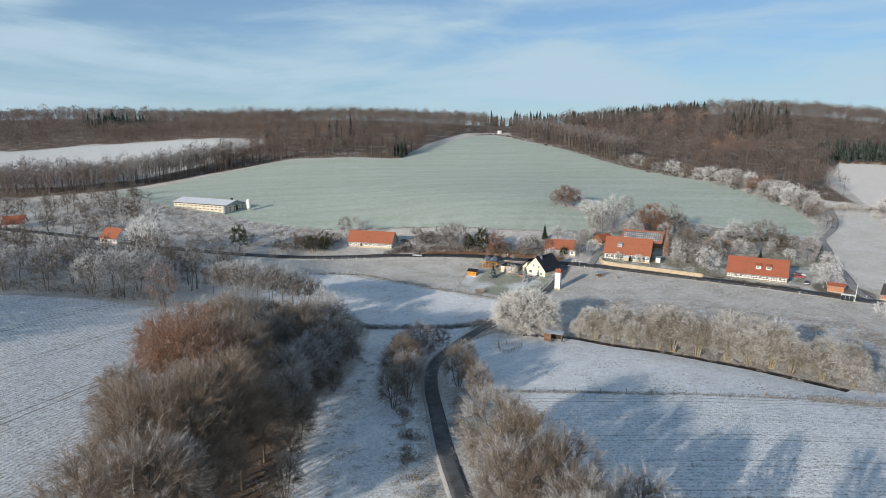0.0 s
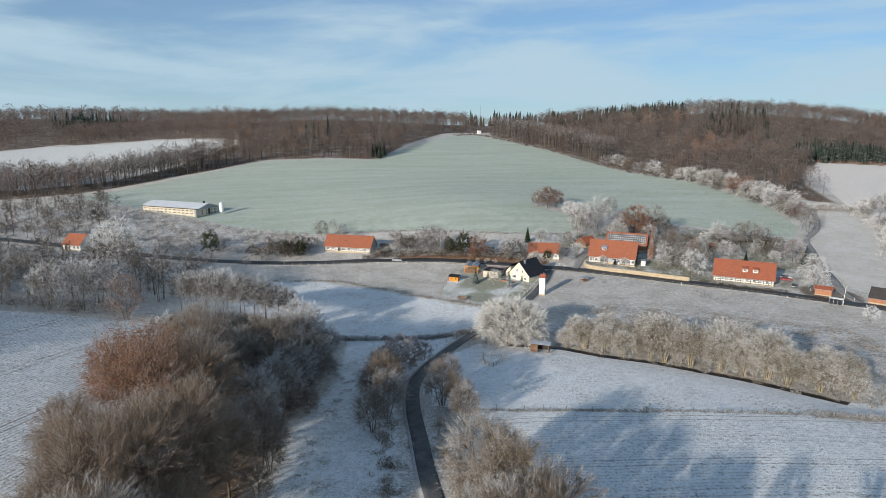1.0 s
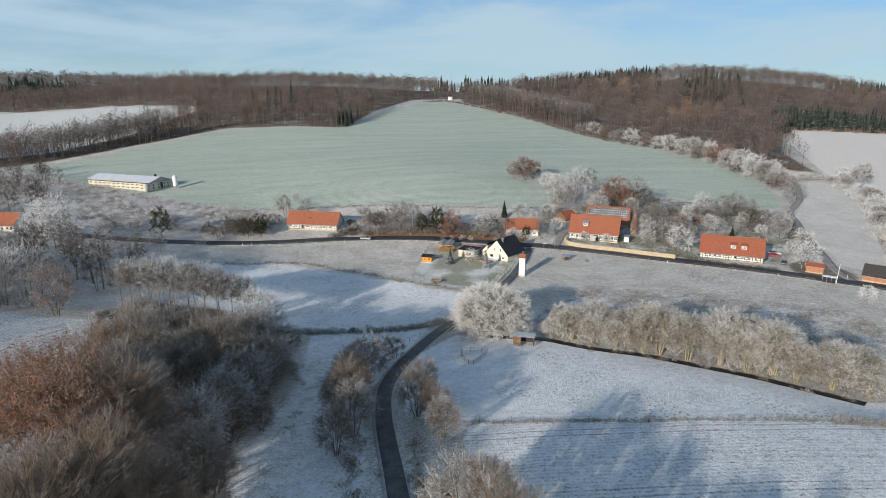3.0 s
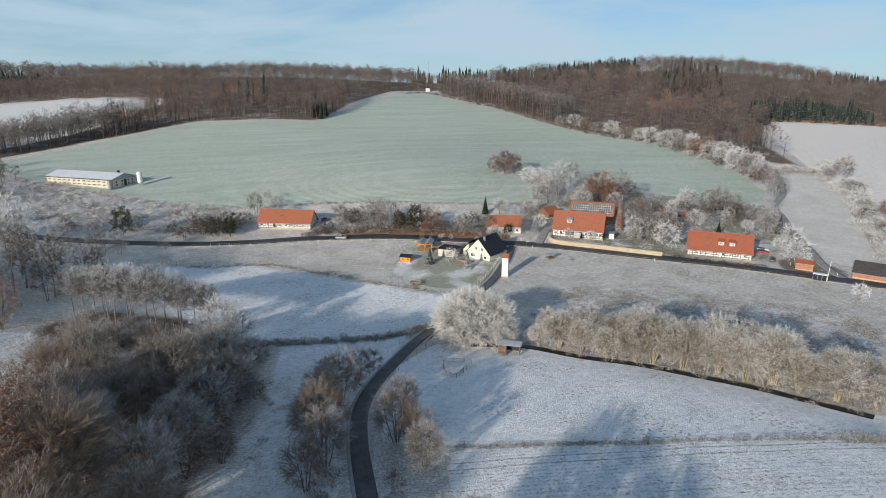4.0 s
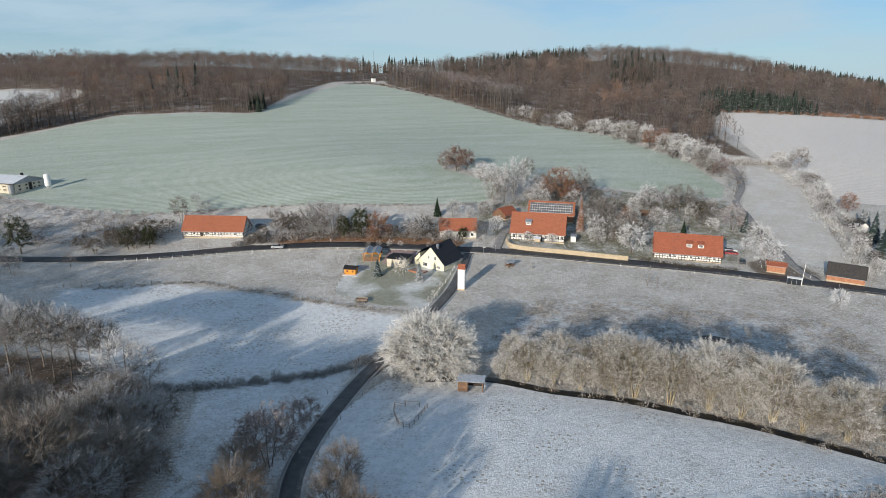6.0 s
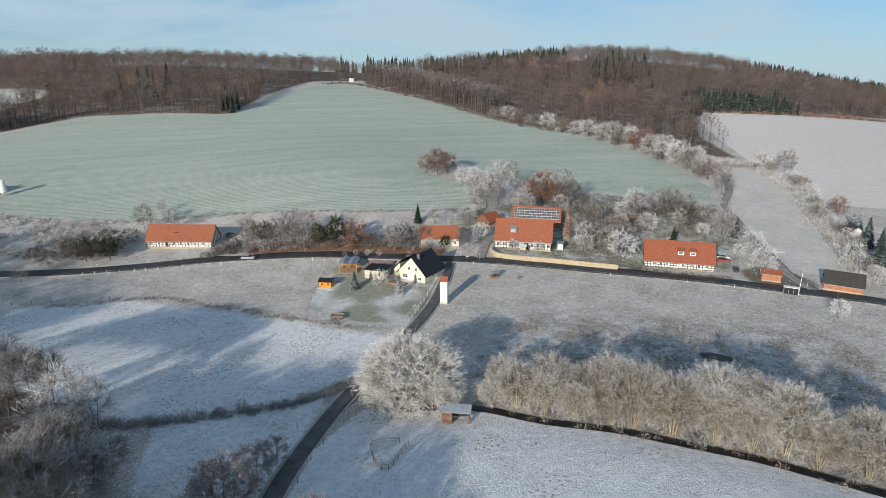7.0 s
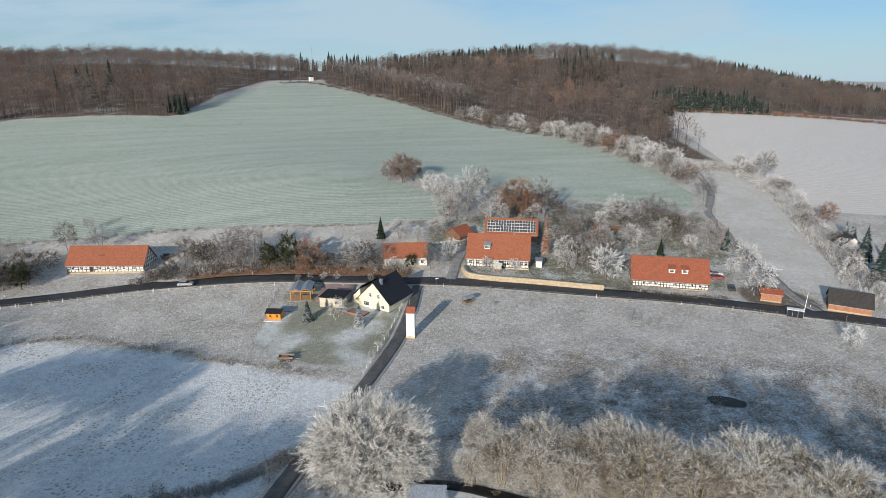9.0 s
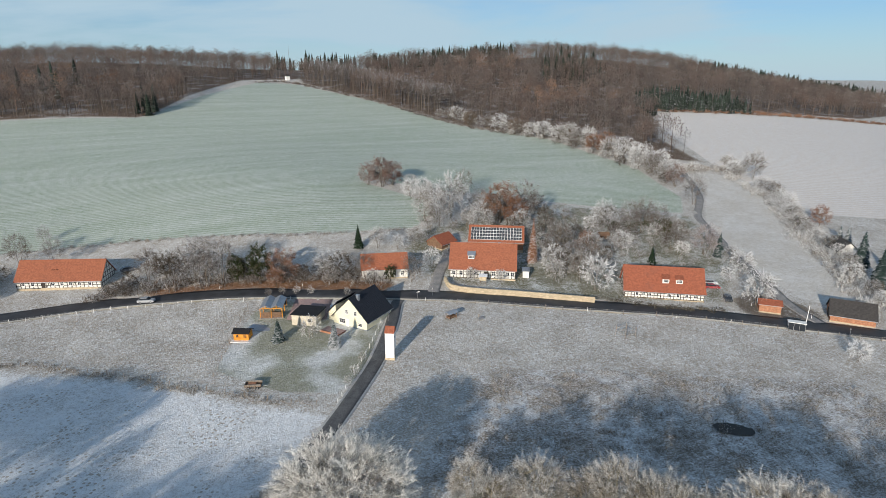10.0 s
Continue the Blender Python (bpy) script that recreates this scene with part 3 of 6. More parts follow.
def bark(name, col, frost):
    m = Mat(name, 0.9, 0, 0.15)
    v = m.coords()
    n = m.noise(v, 1.3, 4)
    c = m.mix(m.range(n, 0.3, 0.7), tuple(x * 0.55 for x in col), col)
    up = m.node("SeparateXYZ", Vector=m.node("NewGeometry").outputs["Normal"]).outputs[2]
    c = m.mix(m.math("MULTIPLY", m.range(up, -0.1, 0.7), frost), c, (0.72, 0.75, 0.80))
    return m.color(c).bump(m.noise(v, 9, 3), 0.5, 0.03).m


def twig_mat(name, brown, frost, spread=0.35, rime=(0.68, 0.685, 0.70), alt=None):
    """Twigs that turn from bare bark to hoar frost where they stand out in the air, each a little different; tip also
    carries painted sunlit tops.
    """
    m = Mat(name, 0.9, 0, 0.08)
    r = m.node("NewGeometry").outputs["Random Per Island"]
    obj = m.node("ObjectInfo").outputs["Random"]
    lump = m.noise(m.coords(), 0.35, 2)
    f = m.math("ADD", m.math("MULTIPLY", m.attr("tip"), 0.60), m.math("MULTIPLY", r, spread))
    f = m.math("ADD", f, m.math("MULTIPLY", m.math("SUBTRACT", lump, 0.5), 0.6))
    f = m.math("ADD", f, m.math("MULTIPLY", m.math("SUBTRACT", obj, 0.5), 0.36))
    k = m.range(f, 0.65 - frost * 0.75, 1.25 - frost * 0.75)
    b = m.mix(r, tuple(x * 0.7 for x in brown), tuple(min(1, x * 1.25) for x in brown))
    b = m.mix(m.range(m.noise(m.coords(), 0.13, 2), 0.35, 0.65, 0.0, 0.45), b, tuple(x * 0.6 for x in brown))
    b = m.mix(m.range(m.attr("tip"), -0.7, -0.3, 1, 0), b, (0.175, 0.15, 0.125))
    if alt:
        b = m.mix(m.math("MULTIPLY", m.range(m.noise(m.coords(), 0.022, 3), 0.42, 0.62), 0.75), b, alt)
    # trees of a mass differ from one another
    b = m.mix(m.range(m.attr("tone"), 0.0, 1.0, 0.0, 0.6), b, tuple(min(1, x * 1.7) for x in brown))
    b = m.mix(m.range(m.attr("tone"), 0.0, -1.0, 0.0, 0.75), b, tuple(x * 0.35 for x in brown))
    c = m.mix(m.math("MULTIPLY", k, 0.92), b, rime)
    m.color(c)
    # frost crystals and thin blades let a part of the light through
    thin = m.node("MixShader", Fac=0.28)
    m.t.links.new(m.b.outputs[0], thin.inputs[1])
    m.t.links.new(m.node("BsdfTranslucent", Color=c).outputs[0], thin.inputs[2])
    m.t.links.new(thin.outputs[0], m.t.nodes["Material Output"].inputs["Surface"])
    return m.m


BARK = bark("bare bark", (0.17, 0.135, 0.10), 0.10)
BARK_RIME = bark("rimed bark", (0.22, 0.18, 0.14), 0.45)
BARK_PALE = bark("pale yellowish bark", (0.46, 0.39, 0.25), 0.12)
TW_BROWN = twig_mat("brown twigs", (0.30, 0.225, 0.17), 0.20, alt=(0.32, 0.25, 0.16))
TW_HALF = twig_mat("lightly rimed twigs", (0.19, 0.152, 0.122), 0.50)
TW_GREY = twig_mat("grey woodland twigs", (0.27, 0.225, 0.185), 0.46)
TW_DARK = twig_mat("dark bare twigs", (0.13, 0.105, 0.08), 0.20)
TW_RIME = twig_mat("rimed twigs", (0.20, 0.165, 0.13), 0.74, rime=(0.84, 0.83, 0.82))
TW_THICK = twig_mat("evenly rimed twigs", (0.225, 0.185, 0.135), 0.50, 0.5, rime=(0.80, 0.775, 0.735))
TW_POLE = twig_mat("frosted slender twigs", (0.165, 0.138, 0.115), 0.60, rime=(0.76, 0.76, 0.76))
TW_LANE = twig_mat("frosted tan twigs", (0.25, 0.195, 0.15), 0.38)
TW_WILLOW = twig_mat("thickly rimed willow twigs", (0.27, 0.225, 0.16), 0.92, 0.5, rime=(0.90, 0.875, 0.83))
TW_WHITE = twig_mat("white rimed twigs", (0.22, 0.19, 0.155), 0.86, rime=(0.88, 0.87, 0.86))
LEAF_RUST = twig_mat("rust brown leaves", (0.33, 0.165, 0.098), 0.18, alt=(0.30, 0.18, 0.115))
LEAF_OCHRE = twig_mat("ochre leaves", (0.34, 0.235, 0.10), 0.35)
LEAF_PINK = twig_mat("faded reddish leaves", (0.27, 0.145, 0.105), 0.45)
NEEDLE = twig_mat("dark needles", (0.030, 0.050, 0.028), 0.12)
NEEDLE_RIME = twig_mat("frosted blue needles", (0.050, 0.080, 0.074), 0.40)
IVY = twig_mat("dark ivy leaves", (0.050, 0.065, 0.025), 0.15)


def leaves(r, tv, count, spread, size):
    """Small leaf blades scattered round the twigs."""
    i = r.randint(len(tv), size=count)
    c = tv[i] + r.normal(size=(count, 3)) * spread
    a = unit(r.normal(size=(count, 3)))
    b = unit(np.cross(a, r.normal(size=(count, 3))))
    s = size * (0.6 + 0.8 * r.rand(count, 1))
    v = np.stack([c - a * s, c - b * s * 0.45, c + a * s, c + b * s * 0.45], 1)
    return v.reshape(-1, 3), np.arange(4 * count).reshape(-1, 4), np.tile([0.2, 0.4, 0.8, 0.4], count)


KINDS = {}


def make_kind(key, n, bark_m, twig_m, leaf_m=None, leaf_n=0, leaf_size=0.22, leaf_spread=0.09, seed=0, **kw):
    """Meshes for n varieties of a tree of unit kind."""
    out = []
    for i in range(n):
        s = seed + 17 * i + sum(ord(c) for c in key)
        wv, wq, tv, tt, ts = bare_tree(s, **kw)
        trunk = arrays("trunk", wv, wq)
        trunk.shade_smooth()
        trunk.materials.append(bark_m)
        crown = arrays("crown", tv, tt, tip=ts)
        crown.materials.append(twig_m)
        meshes = [("trunk", trunk), ("crown", crown)]
        if leaf_m:
            lv, lf, lt = leaves(np.random.RandomState(s + 5), tv, leaf_n, kw["crown_w"] * leaf_spread, leaf_size)
            fol = arrays("foliage", lv, lf, tip=lt)
            fol.materials.append(leaf_m)
            meshes.append(("foliage", fol))
        out.append(meshes)
    KINDS[key] = (out, kw["h"])


def conifer_arrays(seed, h, w, tiers, per, frostless=True):
    r = np.random.RandomState(seed)
    vs, ts = [], []
    for i in range(tiers):
        k = i / tiers
        z = h * (0.06 + 0.92 * k)
        rad = w / 2 * (1 - k) ** 0.9 * (0.85 + 0.3 * r.rand()) + 0.08
        n = max(4, int(per * (1 - 0.6 * k)))
        for a in np.arange(n) * math.tau / n + r.rand() * 6:
            a += r.normal() * 0.12
            rr = rad * (0.8 + 0.4 * r.rand())
            d, s = np.array([math.cos(a), math.sin(a), 0]), np.array([-math.sin(a), math.cos(a), 0])
            root, tip = np.array([0, 0, z + 0.16 * rr]), d * rr + np.array([0, 0, z - 0.28 * rr])
            m = root * 0.45 + tip * 0.55
            wd = rr * 0.42 + 0.12
            drop = np.array([0, 0, -0.10 * rr])
            vs += [root, m + s * wd + drop, tip, root, tip, m - s * wd + drop]
            ts += [0, 0.6, 1, 0, 1, 0.6]
    for k in range(3):      # close inner boughs round the stem
        top, low, rad = h * (0.55 + 0.2 * k), h * (0.05 + 0.28 * k), w / 2 * (0.62 - 0.17 * k)
        for i in range(7):
            p, q = i * math.tau / 7 + k, (i + 1) * math.tau / 7 + k
            vs += [np.array([rad * math.cos(p), rad * math.sin(p), low]), np.array([rad * math.cos(q), rad * math.sin(q), low]), np.array([0, 0, top])]
            ts += [0.1, 0.1, 0.5]
    vs = np.array(vs)
    return vs, np.arange(len(vs)).reshape(-1, 3), np.array(ts)


def make_conifer(key, n, mat, h, w, tiers, per):
    out = []
    for i in range(n):
        v, f, t = conifer_arrays(sum(ord(c) for c in key) + i, h, w, tiers, per)
        crown = arrays("crown", v, f, tip=t)
        crown.materials.append(mat)
        tv, tq = tubes([([(0, 0, -0.3), (0, 0, h * 0.5), (0, 0, h * 0.97)], [h * 0.018, h * 0.011, 0.01])], 5)
        trunk = arrays("trunk", tv, tq)
        trunk.materials.append(BARK)
        out.append([("trunk", trunk), ("crown", crown)])
    KINDS[key] = (out, h)


COUNT = {}


def plant(key, x, y, h, name, label, group, category="tree", wide=1.0):
    """One tree of a kind, h metres tall, standing on the land."""
    kinds, h0 = KINDS[key]
    i = COUNT[key] = COUNT.get(key, -1) + 1
    ob = new(name)
    ob.empty_display_size = 0.3
    k = h / h0
    ob.matrix_basis = pose(x, y, land_z(x, y) - 0.05, 0, 0, (i * 137.5) % 360) @ Matrix.Diagonal((k * wide, k * wide, k, 1))
    for pn, me in kinds[i % len(kinds)]:
        c = new(pn, me)
        c.parent = ob
    return tagged(ob, label, category, group)


make_kind("wood", 4, BARK, TW_BROWN, h=20, crown_w=14, crown_from=0.2, limbs=17, secs=300, terts=4, sprays=11, length=1.15, width=0.03, up=0.2, splay=0.6, reach=0.12)
make_kind("woodrust", 2, BARK, TW_BROWN, LEAF_RUST, 7500, 0.125, 0.02, h=18, crown_w=12.5, crown_from=0.22, limbs=14, secs=190, terts=4, sprays=7, length=0.9, width=0.03, splay=0.6, reach=0.11)
make_kind("greywood", 4, BARK, TW_GREY, h=15, crown_w=12, crown_from=0.06, limbs=16, secs=280, terts=4, sprays=11, length=1.0, width=0.028, up=0.25, splay=0.6, stems=2, reach=0.12)
make_kind("bush", 4, BARK, TW_LANE, h=10, crown_w=9, crown_from=0.0, limbs=18, secs=240, terts=4, sprays=10, length=0.8, width=0.026, up=0.35, splay=0.6, stems=4, reach=0.12)
make_kind("ochre", 2, BARK, TW_LANE, LEAF_OCHRE, 6000, 0.11, 0.02, h=15, crown_w=14, crown_from=0.04, limbs=18, secs=300, terts=4, sprays=11, length=1.0, width=0.03, up=0.25, splay=0.6, stems=2, reach=0.11)
make_kind("rime", 4, BARK_RIME, TW_RIME, h=12, crown_w=10.5, crown_from=0.03, limbs=12, secs=110, terts=3, sprays=8, length=0.8, width=0.075, up=0.15, splay=0.65, stems=2, reach=0.12)
make_kind("half", 5, BARK_RIME, TW_HALF, h=15, crown_w=12, crown_from=0.05, limbs=12, secs=110, terts=3, sprays=8, length=0.9, width=0.075, up=0.2, splay=0.65, stems=2, reach=0.12)
make_kind("thick", 5, BARK_PALE, TW_THICK, h=10, crown_w=10.5, crown_from=0.0, limbs=20, secs=320, terts=4, sprays=12, length=0.75, width=0.03, up=0.22, splay=0.62, stems=7, trunk_r=0.17, reach=0.11)
make_kind("hedge", 4, BARK_RIME, TW_DARK, h=8, crown_w=8, crown_from=0.0, limbs=10, secs=90, terts=3, sprays=8, length=0.7, width=0.075, up=0.25, splay=0.65, stems=4, reach=0.12)
make_kind("white", 3, BARK_RIME, TW_WHITE, h=9, crown_w=9, crown_from=0.03, limbs=12, secs=110, terts=3, sprays=8, length=0.65, width=0.075, up=0.12, splay=0.65, stems=3, reach=0.12)
make_kind("willow", 1, BARK_RIME, TW_WILLOW, h=12.8, crown_w=21, crown_from=-0.12, limbs=60, secs=1000, terts=5, sprays=17, length=0.75, width=0.04, up=0.1, splay=0.62, stems=6, reach=0.06, lump=0.14)
make_kind("pole", 3, BARK_RIME, TW_POLE, h=17, crown_w=8.5, crown_from=0.22, limbs=15, secs=170, terts=4, sprays=12, length=0.9, width=0.03, up=0.4, splay=0.55, trunk_r=0.17, reach=0.13)
make_kind("shrub", 4, BARK, TW_THICK, h=3.2, crown_w=4.6, crown_from=0.0, limbs=7, secs=34, terts=4, sprays=7, length=0.36, width=0.05, up=0.3, splay=0.7, stems=3, trunk_r=0.05)
make_kind("shrubrime", 4, BARK_RIME, TW_RIME, h=3.0, crown_w=4.4, crown_from=0.0, limbs=7, secs=34, terts=4, sprays=7, length=0.34, width=0.05, up=0.25, splay=0.7, stems=3, trunk_r=0.05)
make_kind("rust", 3, BARK, TW_HALF, LEAF_RUST, 5000, 0.14, 0.02, h=11, crown_w=10, crown_from=0.0, limbs=11, secs=60, terts=5, sprays=5, length=0.6, width=0.06, splay=0.7)
make_kind("pink", 2, BARK, TW_HALF, LEAF_PINK, 4200, 0.11, 0.02, h=9, crown_w=8.8, crown_from=0.0, limbs=11, secs=70, terts=5, sprays=7, length=0.5, width=0.05, splay=0.7, stems=3)
make_kind("ivytree", 2, BARK, TW_BROWN, IVY, 3200, 0.2, 0.02, h=10, crown_w=6.5, crown_from=0.03, limbs=9, secs=44, terts=5, sprays=6, length=0.5, width=0.07, up=0.4)
make_conifer("spruce", 2, NEEDLE, 11, 4.6, 26, 12)
make_conifer("bluespruce", 2, NEEDLE_RIME, 5, 2.6, 20, 12)
make_conifer("rimespruce", 2, NEEDLE_RIME, 11, 5, 26, 12)
make_conifer("cypress", 1, LEAF_RUST, 12, 2.8, 60, 12)


def scatter(poly, spacing, seed, jitter=0.42):
    """Uneven positions inside a polygon."""
    p = np.array(poly, float)
    r = np.random.RandomState(seed)
    gx, gy = np.meshgrid(np.arange(p[:, 0].min(), p[:, 0].max(), spacing), np.arange(p[:, 1].min(), p[:, 1].max(), spacing))
    q = np.stack([gx.ravel(), gy.ravel()], 1) + r.normal(size=(gx.size, 2)) * spacing * jitter
    return q[side(q[:, 0], q[:, 1], poly) > 0]


def stamp(name, kinds, places, heights, seed, label, category, trunk_m=None):
    """Many small trees or bushes as one uncounted mass. kinds: lists of (corners, triangles, tip share, material slot)."""
    r = np.random.RandomState(seed)
    which = r.randint(len(kinds), size=len(places))
    turn = r.rand(len(places)) * 6.3
    zs = land(places[:, 0], places[:, 1])
    V, T, A, tone, base = [], [], [], [], 0
    for k, (v, t, a, h0) in enumerate(kinds):
        for i in np.nonzero(which == k)[0]:
            s = heights[i] / h0
            c, sn = math.cos(turn[i]) * s, math.sin(turn[i]) * s
            w = np.stack([v[:, 0] * c - v[:, 1] * sn + places[i, 0], v[:, 0] * sn + v[:, 1] * c + places[i, 1], v[:, 2] * s + zs[i]], 1)
            V.append(w)
            T.append(t + base)
            A.append(a)
            tone.append(np.full(len(v), r.normal() * 0.45))
            base += len(v)
    me = arrays(name, np.vstack(V), np.vstack(T), tip=np.concatenate(A), tone=np.concatenate(tone))
    return tagged(link(name, me, trunk_m), label, category, kind="stuff")


def far_tree(seed, h=18, w=9.0, base=0.3, n=120, length=1.3, width=0.26, up=0.6, trunk=0.16):
    """A leafless tree for woods seen from afar: a lobed crown of fine sprays on a slender stem."""
    r = np.random.RandomState(seed)
    mid, full = np.array([0, 0, h * (1 + base) / 2]), np.array([w / 2, w / 2, h * (1 - base) / 2])
    hubs = mid + unit(r.normal(size=(7, 3)) + np.array([0, 0, 0.3])) * full * 0.30
    i = r.randint(7, size=n)
    u = unit(r.normal(size=(n, 3)) + np.array([0, 0, 0.35]))
    p = hubs[i] + u * full * (0.52 + 0.16 * r.rand(n, 1))
    out = unit(u * 0.7 + unit((p - mid) / full ** 2) * 0.7 + r.normal(size=(n, 3)) * 0.15)
    d = unit(out * 0.5 + np.array([0, 0, up]) + r.normal(size=(n, 3)) * 0.6)
    v = blades(p, d, length * (0.6 + 0.8 * r.rand(n, 1)), width, out, r)
    tip = 0.7 * ((np.linalg.norm((v - mid) / full, axis=1) - 0.35) / 0.6).clip(0, 1) + 0.3 * np.tile([0.0, 0.0, 1.0], n)
    tv, tq = tubes([([(0, 0, -0.5), (0, 0, h * 0.45), (0, 0, h * 0.85)], [trunk * 1.3, trunk, 0.03])], 3)
    tt = np.vstack([tq[:, [0, 1, 2]], tq[:, [0, 2, 3]]])
    return np.vstack([v, tv]), np.vstack([np.arange(3 * n).reshape(-1, 3), tt + len(v)]), np.concatenate([tip, np.full(len(tv), -1.0)]), h


FOREST = twig_mat("winter wood", (0.160, 0.131, 0.117), 0.08, 0.4, alt=(0.19, 0.130, 0.104))
FOREST_RIME = twig_mat("rimed wood edge", (0.20, 0.16, 0.125), 0.80, 0.45)
FOREST_RUST = twig_mat("rusty beeches", (0.31, 0.175, 0.11), 0.05, 0.5)
FIRS = twig_mat("dark firs", (0.042, 0.058, 0.045), 0.08)


# ---- the woods ----
BARE = [far_tree(i, base=0.26 + 0.05 * (i % 3), w=10.5 + i % 3, n=150, length=0.95, width=0.37, up=0.35) for i in range(6)]
FAR = [far_tree(20 + i, base=0.25, w=15, n=45, length=1.8, width=0.9, up=0.3) for i in range(5)]
THICKET = [far_tree(60 + i, base=0.06, w=10, n=210, length=1.0, width=0.32, up=0.4) for i in range(4)]
FIR = [(*conifer_arrays(i, 20, 8.5, 10, 8), 20) for i in range(3)]


def wood(name, poly, spacing, seed, h, label, mat, kinds=BARE, dh=0.18, skip=()):
    q = scatter(poly, spacing, seed)
    for other in skip:
        q = q[side(q[:, 0], q[:, 1], other) < 0]
    r = np.random.RandomState(seed + 1)
    return stamp(name, kinds, q, h * (1 + dh * r.normal(size=len(q))).clip(0.6, 1.4), seed, label, "woodland", mat)


def strip(line, half, step, seed):
    """Uneven positions along a line."""
    r = np.random.RandomState(seed)
    q = spline(line, step)
    return q[:, :2] + r.normal(size=(len(q), 2)) * half


FIRS_EAST = [(165, 765), (240, 742), (340, 752), (340, 800), (165, 800)]
FIRS_CREST = [(560, 705), (620, 672), (720, 655), (880, 690), (880, 770), (560, 770)]
FIRS_MID = [(300, 560), (341, 577), (400, 690), (416, 770), (345, 724), (290, 600)]
FIRS_EDGE = [(300, 450), (318, 472), (400, 464), (415, 500), (362, 522), (318, 505)]
FIRS_WEST = [(-545, 925), (-500, 880), (-417, 885), (-430, 930), (-537, 990)]
RUST_EAST = [(205, 640), (262, 590), (300, 640), (250, 700)]
RUST_MID = [(228, 532), (270, 514), (295, 492), (279, 470), (219, 470)]
FIRS_SADDLE = [(62, 800), (160, 798), (160, 835), (62, 835)]
OPEN_SADDLE = [(60, 700), (120, 705), (165, 765), (165, 840), (60, 840)]
clear = [FIRS_EAST, FIRS_EDGE, FIRS_WEST, FIRS_CREST, FIRS_SADDLE, OPEN_SADDLE]
wood("wood_northwest", WOOD_NW, 8.2, 1, 16, "leafless brown beech wood on the hillside", FOREST, skip=clear)
wood("wood_northeast", WOOD_NE, 8.8, 2, 16.5, "leafless brown mixed wood over the hill", FOREST, skip=clear)
wood("wood_far", WOOD_FAR_W, 16, 3, 20, "distant leafless brown woods on the hills", FOREST, FAR, skip=clear)
wood("wood_belt", WOOD_BELT, 5.0, 4, 19.5, "dark leafless belt of trees between the fields", FOREST, THICKET)
# added out of view, only to throw shade over the western valley
wood("wood_southwest", [(-270, 40), (-160, 60), (-142, 110), (-150, 140), (-185, 172), (-290, 176)], 6.5, 17, 21, "unseen leafless wood added to shade the western valley", FOREST)
wood("wood_rust", RUST_EAST, 15, 5, 17, "rusty brown beeches on the hillside", FOREST_RUST)
wood("wood_rust", RUST_MID, 11, 6, 15, "reddish brown young trees in the wood", FOREST_RUST)
wood("wood_rust", [(-150, 545), (-60, 545), (-30, 600), (-130, 660), (-220, 660)], 24, 7, 16, "scattered rusty brown beeches in the wood", FOREST_RUST)
wood("fir_wood", [(-130, 580), (-90, 570), (-60, 640), (-140, 650)], 22, 19, 19, "single dark firs in the bare wood", FIRS, FIR)
wood("fir_wood", FIRS_EAST, 6.0, 11, 16, "dark green firs along the hill crest", FIRS, FIR)
wood("fir_wood", FIRS_CREST, 7.5, 16, 16, "dark firs on the distant crest", FIRS, FIR)
wood("fir_wood", FIRS_MID, 13, 12, 16, "dark green firs amid the bare wood", FIRS, FIR)
wood("fir_wood", FIRS_EDGE, 4.8, 13, 11.5, "young dark green firs at the field's edge", FIRS, FIR)
wood("fir_wood", FIRS_WEST, 9, 14, 20, "distant dark firs on the hill", FIRS, FIR)
wood("fir_wood", FIRS_SADDLE, 8, 15, 17, "dark firs behind the saddle", FIRS, FIR)
wood("fir_wood", [(-52, 524), (-33, 520), (-26, 548), (-44, 556)], 8, 18, 15, "dark firs at the corner of the wood", FIRS, FIR)
STEM = [far_tree(40 + i, h=21, base=0.42, w=5.2, n=110, length=1.5, width=0.22, up=1.2, trunk=0.17) for i in range(5)]
edge = np.vstack([strip(line, 1.3, 3.4, 23 + k) for k, line in enumerate(([(80, 652), (122, 556), (150, 486)], [(86, 655), (127, 558), (155, 488)], [(93, 658), (133, 560), (161, 490)]))])
stamp("edge_trees", STEM, edge, 18 + 4 * np.random.RandomState(24).rand(len(edge)), 24, "row of tall slender bare trees along the field", "woodland", FOREST)
edge = np.vstack([strip(line, 1.5, 4.0, 33 + k) for k, line in enumerate(([(-14, 588), (-37, 520), (-75, 528), (-132, 529), (-176, 489)], [(-19, 592), (-41, 526), (-77, 534), (-134, 535), (-180, 494)]))])
stamp("edge_trees", STEM, edge, 15 + 4 * np.random.RandomState(25).rand(len(edge)), 25, "tall bare trees with pale stems at the wood's edge", "woodland", FOREST)
rim = spline([(28, 660), (20, 690), (70, 668), (84, 690), (60, 720)], 7)
stamp("saddle_trees", BARE, np.array(rim)[:, :2], np.full(len(rim), 15.0), 21, "bare trees on the saddle behind the field", "woodland", FOREST)


def planted(rows, key, name, label, group, category="tree", wide=1.0):
    for x, y, h in rows:
        plant(key, x, y, h, name, label, group, category, wide)


